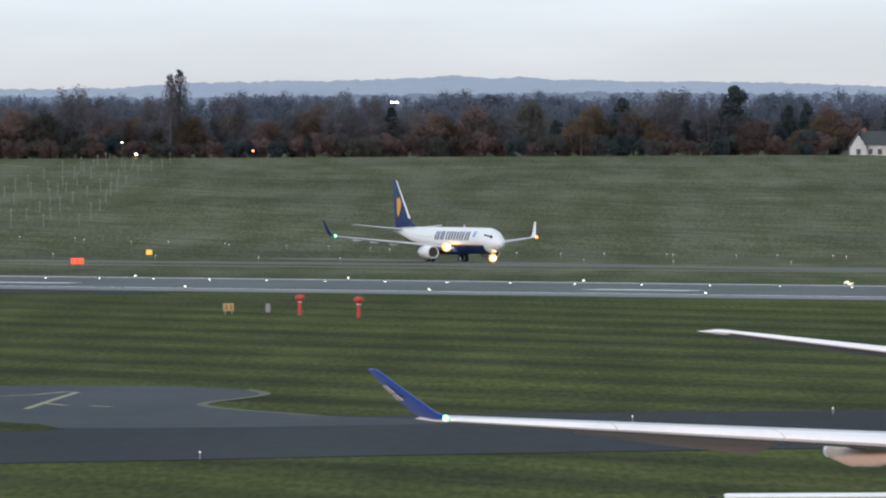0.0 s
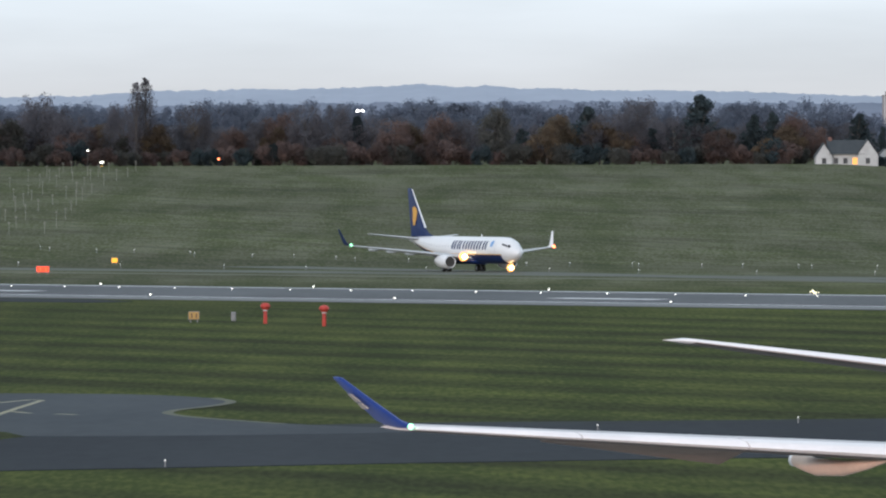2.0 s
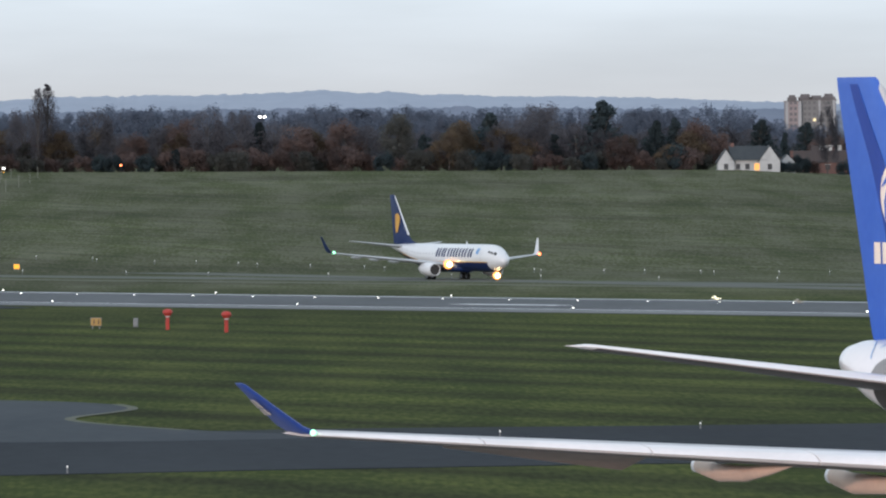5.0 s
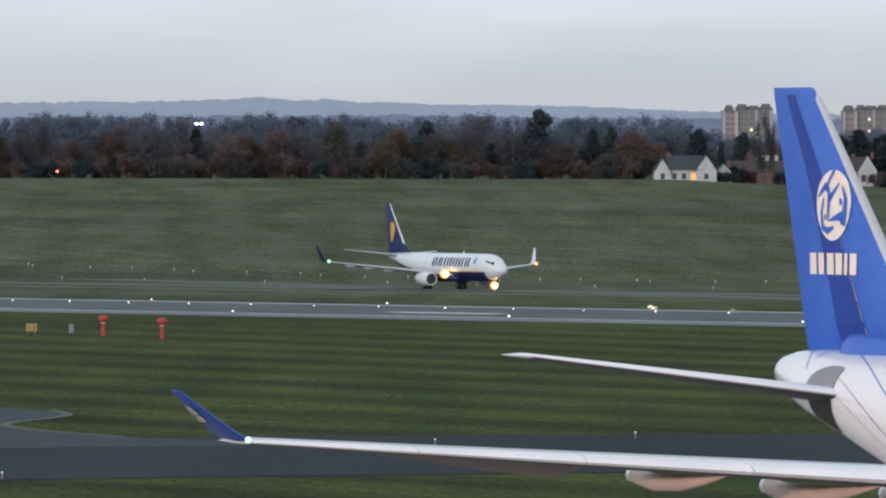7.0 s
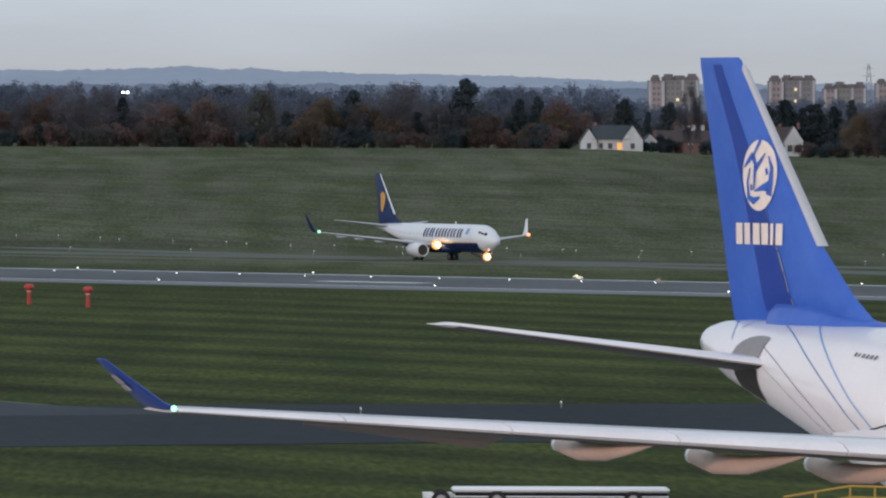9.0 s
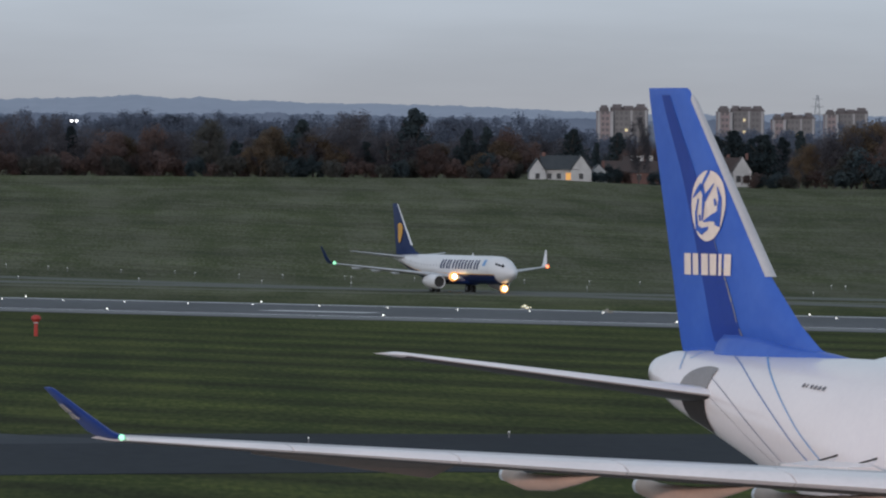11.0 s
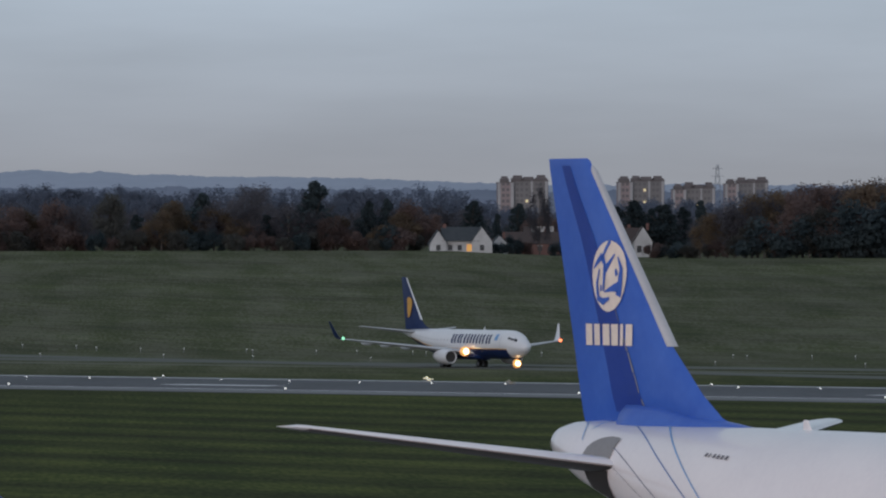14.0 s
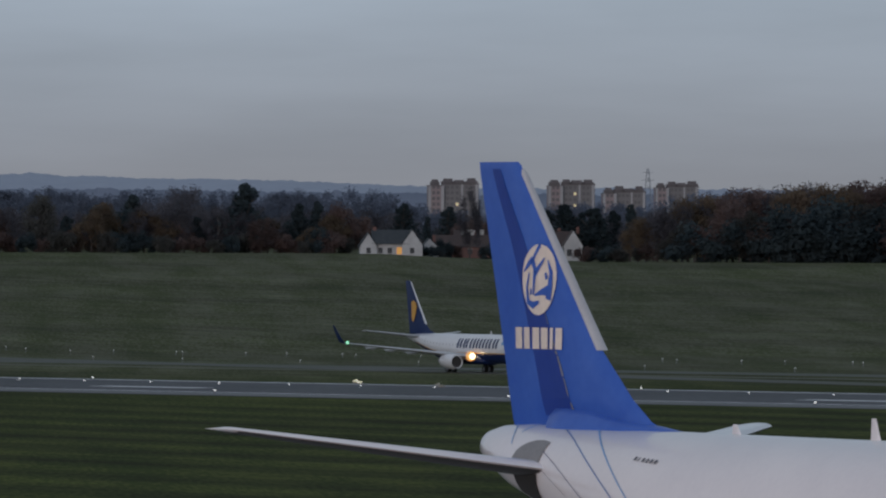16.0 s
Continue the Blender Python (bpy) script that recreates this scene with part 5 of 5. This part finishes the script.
def house(u0, u1, v_base, v_ridge, y, wall, roof, label, eave=0.52, lit=(), turned=False, windows=3):
    x0, x1 = (u0 - 784) / 16624 * y, (u1 - 784) / 16624 * y
    z0 = rises((x0 + x1) / 2, y)
    zt = top_at(v_ridge, y)
    w, h = x1 - x0, zt - z0
    ob = thing("house", label, "house", pose((x0 + x1) / 2, y, z0), "houses")
    d, he = 8.0, h * eave
    part("wall", box(bmesh.new(), -w / 2, w / 2, -d / 2, d / 2, -0.6, he), wall, ob, "", False)
    bm = bmesh.new()
    if turned:
        pts = [(-w / 2 - 0.3, he - 0.1), (0, h), (w / 2 + 0.3, he - 0.1)]
        loft([[(x, -d / 2 - 0.02 + 0.3, z) for x, z in pts], [(x, d / 2 + 0.3, z) for x, z in pts]], True, bm)
        gb = loft([[(x * 0.97, -d / 2 - 0.01, z - 0.15) for x, z in pts], [(x * 0.97, -d / 2 + 0.27, z - 0.15) for x, z in pts]])
        part("gable", gb, wall, ob, "", False)
    else:
        pts = [(-d / 2 - 0.4, he - 0.15), (0, h), (d / 2 + 0.4, he - 0.15)]
        loft([[(-w / 2 - 0.2, yy, z) for yy, z in pts], [(w / 2 + 0.2, yy, z) for yy, z in pts]], True, bm)
    ro = part("roof", bm, roof, ob, "", False)
    part("chimney", box(bmesh.new(), w * 0.22, w * 0.22 + 0.7, 0.2, 0.9, h - 0.9, h + 0.8), BRICK, ro, "", False)
    for i in range(windows):
        xw = -w / 2 + w * (i + 0.6) / (windows + 0.2)
        win = part("window", box(bmesh.new(), xw - 0.55, xw + 0.55, -d / 2 - 0.06, -d / 2 + 0.05, he * 0.3, he * 0.75), WINDOW_LIT if i in lit else PANE, ob, "warm lit window" if i in lit else "", False)
        part("frame", box(bmesh.new(), xw - 0.65, xw + 0.65, -d / 2 - 0.05, -d / 2 - 0.02, he * 0.75, he * 0.75 + 0.12), RENDER_W, win, "", False)
    return ob


def white_house():
    """Slate-roofed white house: a main range between two gabled cross wings."""
    y = 2195
    s = y / 16624
    x = (1560 - 784) * s
    z0 = rises(x, y)
    ob = thing("house", "white rendered house, dark slate roof, one warm lit window", "house", pose(x, y, z0 - 0.5), "houses")
    part("wall", box(bmesh.new(), -5.6, 3.2, -3, 4, -0.6, 3.1), RENDER_W, ob, "", False)
    pts = [(-3.9, 2.9), (0.5, 6.2), (4.5, 2.9)]
    ro = part("roof", loft([[(-4.6, yy, z) for yy, z in pts], [(4.2, yy, z) for yy, z in pts]]), SLATE, ob, "", False)
    part("chimney", box(bmesh.new(), -4.2, -3.4, 0.2, 1.0, 5.6, 6.9), BRICK, ro, "", False)
    for cx, hw, top in ((-5.4, 1.9, 5.3), (4.8, 2.4, 6.1)):
        g = [(cx - hw, -0.6), (cx - hw, top * 0.45), (cx, top), (cx + hw, top * 0.45), (cx + hw, -0.6)]
        part("gable_wing", loft([[(a, -3.8, b) for a, b in g], [(a, 4.2, b) for a, b in g]]), RENDER_W, ob, "", False)
        for sgn in (-1, 1):
            p = [(cx, top + 0.25), (cx + sgn * (hw + 0.35), top * 0.45 - 0.1), (cx + sgn * (hw + 0.35), top * 0.45 + 0.1 - 0.35), (cx, top - 0.02)]
            part("verge_roof", loft([[(a, -3.9, b) for a, b in p], [(a, 4.4, b) for a, b in p]]), SLATE, ob, "", False)
    for xw, zw, lit, yy in ((-5.4, 1.2, False, -3.8), (-2.6, 1.2, False, -3), (2.0, 1.0, True, -3), (4.8, 1.2, False, -3.8), (-0.4, 1.2, False, -3)):
        k = 0.75 if lit else 0.5
        win = part("window", box(bmesh.new(), xw - k, xw + k, yy - 0.08, yy + 0.05, zw - 0.5, zw + (1.1 if lit else 0.8)), WINDOW_LIT if lit else PANE, ob, "warm lit window" if lit else "", False)
        part("sill", box(bmesh.new(), xw - k - 0.1, xw + k + 0.1, yy - 0.16, yy - 0.085, zw - 0.65, zw - 0.52), RENDER_W, win, "", False)


white_house()
house(1613, 1642, 278, 251, 2206, RENDER_W, SLATE, "small white gabled cottage behind the hedge", 0.5, (), True, 1)
for u in (1620, 1633, 1646):
    plant("bush", u, 2199, top_at(267, 2199), 0, 0, 1.0)
house(1640, 1735, 282, 245, 2260, BRICK, TILE, "brown brick bungalow with a tiled roof", 0.5, (), False, 4)
house(1672, 1722, 272, 236, 2290, BRICK, TILE, "brick house with a pale dormer", 0.6, (), False, 2)
dorm = thing("house", "pale flat-roofed dormer house seen over the hedge", "house", pose((1704 - 784) / 16624 * 2285, 2281, top_at(250, 2285)), "houses")
part("dormer_wall", box(bmesh.new(), -2.6, 2.6, -0.8, 2.5, -6.5, 2.0), RENDER_W, dorm, "", False)
part("roof", box(bmesh.new(), -2.9, 2.9, -1.0, 2.8, 2.004, 2.25), TILE, dorm, "", False)
for xw in (-1.2, 1.2):
    part("window", box(bmesh.new(), xw - 0.5, xw + 0.5, -0.86, -0.7, 0.6, 1.4), PANE, dorm, "", False)
house(1866, 1898, 284, 236, 2320, RENDER_W, TILE, "pale gabled house with a brown roof", 0.5, (), True, 2)
house(1795, 1880, 286, 238, 2340, BRICK, TILE, "low brown brick house", 0.5, (), False, 3)


def tower(u0, u1, v_top, y, storeys, lit, seed):
    """Block of flats: a pink end wing between pale edges, a plain grey-brown range, and hipped roof houses."""
    rng = random.Random(seed)
    x0, x1 = (u0 - 784) / 16624 * y, (u1 - 784) / 16624 * y
    x, w = (x0 + x1) / 2, x1 - x0
    z0, zt = rises(x, y), top_at(v_top, y)
    h = zt - z0
    ob = thing("tower_block", "tall brown and concrete flats paled for haze, with a few lit windows", "building", pose(x, y, z0), "blocks of flats")
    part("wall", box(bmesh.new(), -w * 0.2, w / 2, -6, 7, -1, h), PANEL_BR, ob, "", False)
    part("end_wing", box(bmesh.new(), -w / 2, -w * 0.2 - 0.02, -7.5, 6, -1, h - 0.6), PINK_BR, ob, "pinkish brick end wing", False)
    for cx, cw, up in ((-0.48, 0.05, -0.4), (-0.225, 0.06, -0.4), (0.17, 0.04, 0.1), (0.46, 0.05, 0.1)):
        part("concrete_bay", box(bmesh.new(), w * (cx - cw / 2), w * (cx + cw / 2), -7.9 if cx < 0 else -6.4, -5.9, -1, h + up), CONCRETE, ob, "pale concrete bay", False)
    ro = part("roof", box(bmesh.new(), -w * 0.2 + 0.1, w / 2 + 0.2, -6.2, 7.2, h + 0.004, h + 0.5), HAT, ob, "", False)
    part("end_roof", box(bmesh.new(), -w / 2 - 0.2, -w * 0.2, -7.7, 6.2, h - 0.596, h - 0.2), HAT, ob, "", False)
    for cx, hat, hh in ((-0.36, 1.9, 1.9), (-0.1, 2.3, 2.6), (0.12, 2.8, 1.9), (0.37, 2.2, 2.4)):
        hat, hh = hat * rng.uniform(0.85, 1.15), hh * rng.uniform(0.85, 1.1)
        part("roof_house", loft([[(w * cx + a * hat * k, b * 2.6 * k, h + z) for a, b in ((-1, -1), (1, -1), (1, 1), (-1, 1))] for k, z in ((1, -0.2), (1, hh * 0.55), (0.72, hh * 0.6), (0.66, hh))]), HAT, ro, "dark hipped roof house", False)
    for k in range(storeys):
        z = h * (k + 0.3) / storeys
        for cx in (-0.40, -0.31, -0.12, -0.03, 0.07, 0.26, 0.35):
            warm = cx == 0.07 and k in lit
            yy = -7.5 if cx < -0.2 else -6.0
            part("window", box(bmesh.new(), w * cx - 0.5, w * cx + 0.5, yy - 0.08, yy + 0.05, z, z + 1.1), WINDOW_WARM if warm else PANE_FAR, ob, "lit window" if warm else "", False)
    return ob


# pink brick and panes of the flats, lifted for haze as well
PINK_BR = material("haze_paled_pink_brick", (0.35, 0.27, 0.275), 0.85, 0, (0.29, 0.23, 0.24), 0.2, 0, 1.5)
PANE_FAR = material("haze_paled_window_pane", (0.155, 0.147, 0.152), 0.5)
WINDOW_WARM = glow("pale_lit_window", (1.0, 0.72, 0.40), 0.75)
tower(1625, 1714, 156, 3600, 9, (3, 5), 1)
tower(1838, 1920, 156, 3750, 9, (5, 7), 2)
tower(1935, 2010, 169, 3700, 7, (4,), 3)
tower(2028, 2104, 159, 3900, 9, (), 4)


def pylon():
    y = 4000
    x = (2016 - 784) / 16624 * y
    z0 = rises(x, y)
    h = top_at(126, y) - z0
    ob = thing("pylon", "slender steel lattice power pylon, paled for haze", "pylon", pose(x, y, z0))
    bm = bmesh.new()
    for sx in (-1, 1):
        for sy in (-1, 1):
            cyl(bm, (sx * 3, sy * 3, -0.5), (sx * 0.4, sy * 0.4, h), 0.17, 0.12, 4)
    for i in range(9):
        f, g = i / 9, (i + 1) / 9
        a, b = 3 - 2.6 * f, 3 - 2.6 * g
        cyl(bm, (-a, -a, h * f), (b, -b, h * g), 0.10, None, 4), cyl(bm, (a, -a, h * f), (-b, -b, h * g), 0.10, None, 4)
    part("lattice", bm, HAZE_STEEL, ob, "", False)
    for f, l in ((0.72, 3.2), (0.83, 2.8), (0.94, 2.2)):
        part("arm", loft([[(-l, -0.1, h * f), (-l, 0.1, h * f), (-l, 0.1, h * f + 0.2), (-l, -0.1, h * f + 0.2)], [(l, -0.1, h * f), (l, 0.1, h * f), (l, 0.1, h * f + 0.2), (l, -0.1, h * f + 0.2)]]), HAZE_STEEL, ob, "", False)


# pylon steel with the haze put into its pale colour
HAZE_STEEL = material("haze_paled_steel", (0.30, 0.32, 0.36), 0.6, 0.2)
pylon()


def mast_lamp(u, v, y, r, mat, n, label):
    x = (u - 784) / 16624 * y
    z0, zt = rises(x, y), top_at(v, y)
    ob = thing("lamp_post", label, "lamp", pose(x, y, z0))
    part("pole", cyl(bmesh.new(), (0, 0.4, -0.3), (0, 0.4, zt - z0), 0.10, 0.07, 8), DARK_P, ob)
    for i in range(n):
        part("lamp_head", ball(bmesh.new(), ((i - (n - 1) / 2) * r * 3.8, 0, zt - z0), r, (1.3, 0.6, 0.75), 10), mat, ob, "glowing lamp head")


mast_lamp(699.5, 181.5, 2700, 0.36, LAMP_FLOOD, 2, "tall floodlight mast with two white lamps in the wood")
mast_lamp(242, 271, 2198, 0.30, LAMP_W, 1, "bright white lamp at the wood's edge")
mast_lamp(242, 279, 2196, 0.30, LAMP_O, 1, "low orange lamp at the wood's edge")
mast_lamp(217, 250, 2196, 0.2, LAMP_W, 1, "small white lamp among the trees")
mast_lamp(449, 266, 2196, 0.25, LAMP_R, 1, "small orange-red lamp among the trees")


# ---- ground vehicle below the freighter's wing ----
def apron_truck():
    """High-sided white service vehicle."""
    s = 470 / 16624
    x, y = (1472 - 784) * s, 470
    z0 = rises(x, y)
    top = 19 + (245 - 878) * s
    h = top - z0
    ob = thing("service_truck", "white box-bodied service truck with a dark window band", "truck", pose(x, y, z0))
    w = 5.4
    part("body", box(bmesh.new(), -w, w, -1.25, 1.25, 0.7, h * 0.55, 0.06), WHITE, ob)
    part("roof", box(bmesh.new(), -w - 0.05, w + 0.05, -1.3, 1.3, h * 0.8, h, 0.1), WHITE, ob, "white roof")
    part("window_band", box(bmesh.new(), -w + 0.1, w - 0.1, -1.2, 1.2, h * 0.55, h * 0.8), GLASS, ob, "dark window band")
    part("cab", box(bmesh.new(), -w - 1.5, -w - 0.02, -1.2, 1.2, 0.6, h * 0.7, 0.2), WHITE, ob)
    for xx in (-w - 0.6, -w + 2.2, w - 1.8):
        for yy in (-1.1, 1.1):
            wheel(ob, xx, yy, 0.48, 0.3)


apron_truck()


def high_loader():
    """Yellow-railed loading platform beside the freighter."""
    s = 380 / 16624
    y = 380
    z0 = rises(30, y)
    ob = thing("cargo_loader", "yellow railed cargo loading platform on the apron's edge", "loader", pose((1930 - 784) * s, y, z0))
    h = 19 + (245 - 905) * s - z0
    part("deck", box(bmesh.new(), -1.6, 3.4, -1.4, 1.4, h - 0.5, h - 0.2, 0.04), GREY, ob)
    part("base", box(bmesh.new(), -1.4, 3.2, -1.2, 1.2, 0.15, 0.6, 0.05), DARK_P, ob)
    for a in (-1.2, 3.0):
        for b in (-1.1, 1.1):
            part("leg", cyl(bmesh.new(), (a, b, 0), (a, b, h - 0.45), 0.1, None, 8), DARK_P, ob)
    for z in (0.3, 0.75):
        part("rail", cyl(bmesh.new(), (-1.5, -1.35, h + z - 0.45), (1.2, -1.35, h + z), 0.05, None, 6), RAIL_Y, ob)
        part("rail", cyl(bmesh.new(), (1.2, -1.35, h + z), (3.3, -1.35, h + z - 0.05), 0.05, None, 6), RAIL_Y, ob)
    for x in (-0.2, 1.2, 2.2, 3.2):
        part("post", cyl(bmesh.new(), (x, -1.35, h - 0.3), (x, -1.35, h + 0.72 - max(0, 1.2 - x) * 0.17), 0.05, None, 6), RAIL_Y, ob)


RAIL_Y = material("yellow_rail_paint", (0.42, 0.26, 0.04), 0.5)
high_loader()


# ---- what moves ----
def motions():
    rows = []
    for t, k in ROLL:
        p = START + FWD * k
        rows.append((t, pose(p.x, p.y, -0.02, -0.8, 0, -64 - 1.3 * smoothstep(8.5, 12.5, t))))
    walk(AIRLINER, rows)


motions()
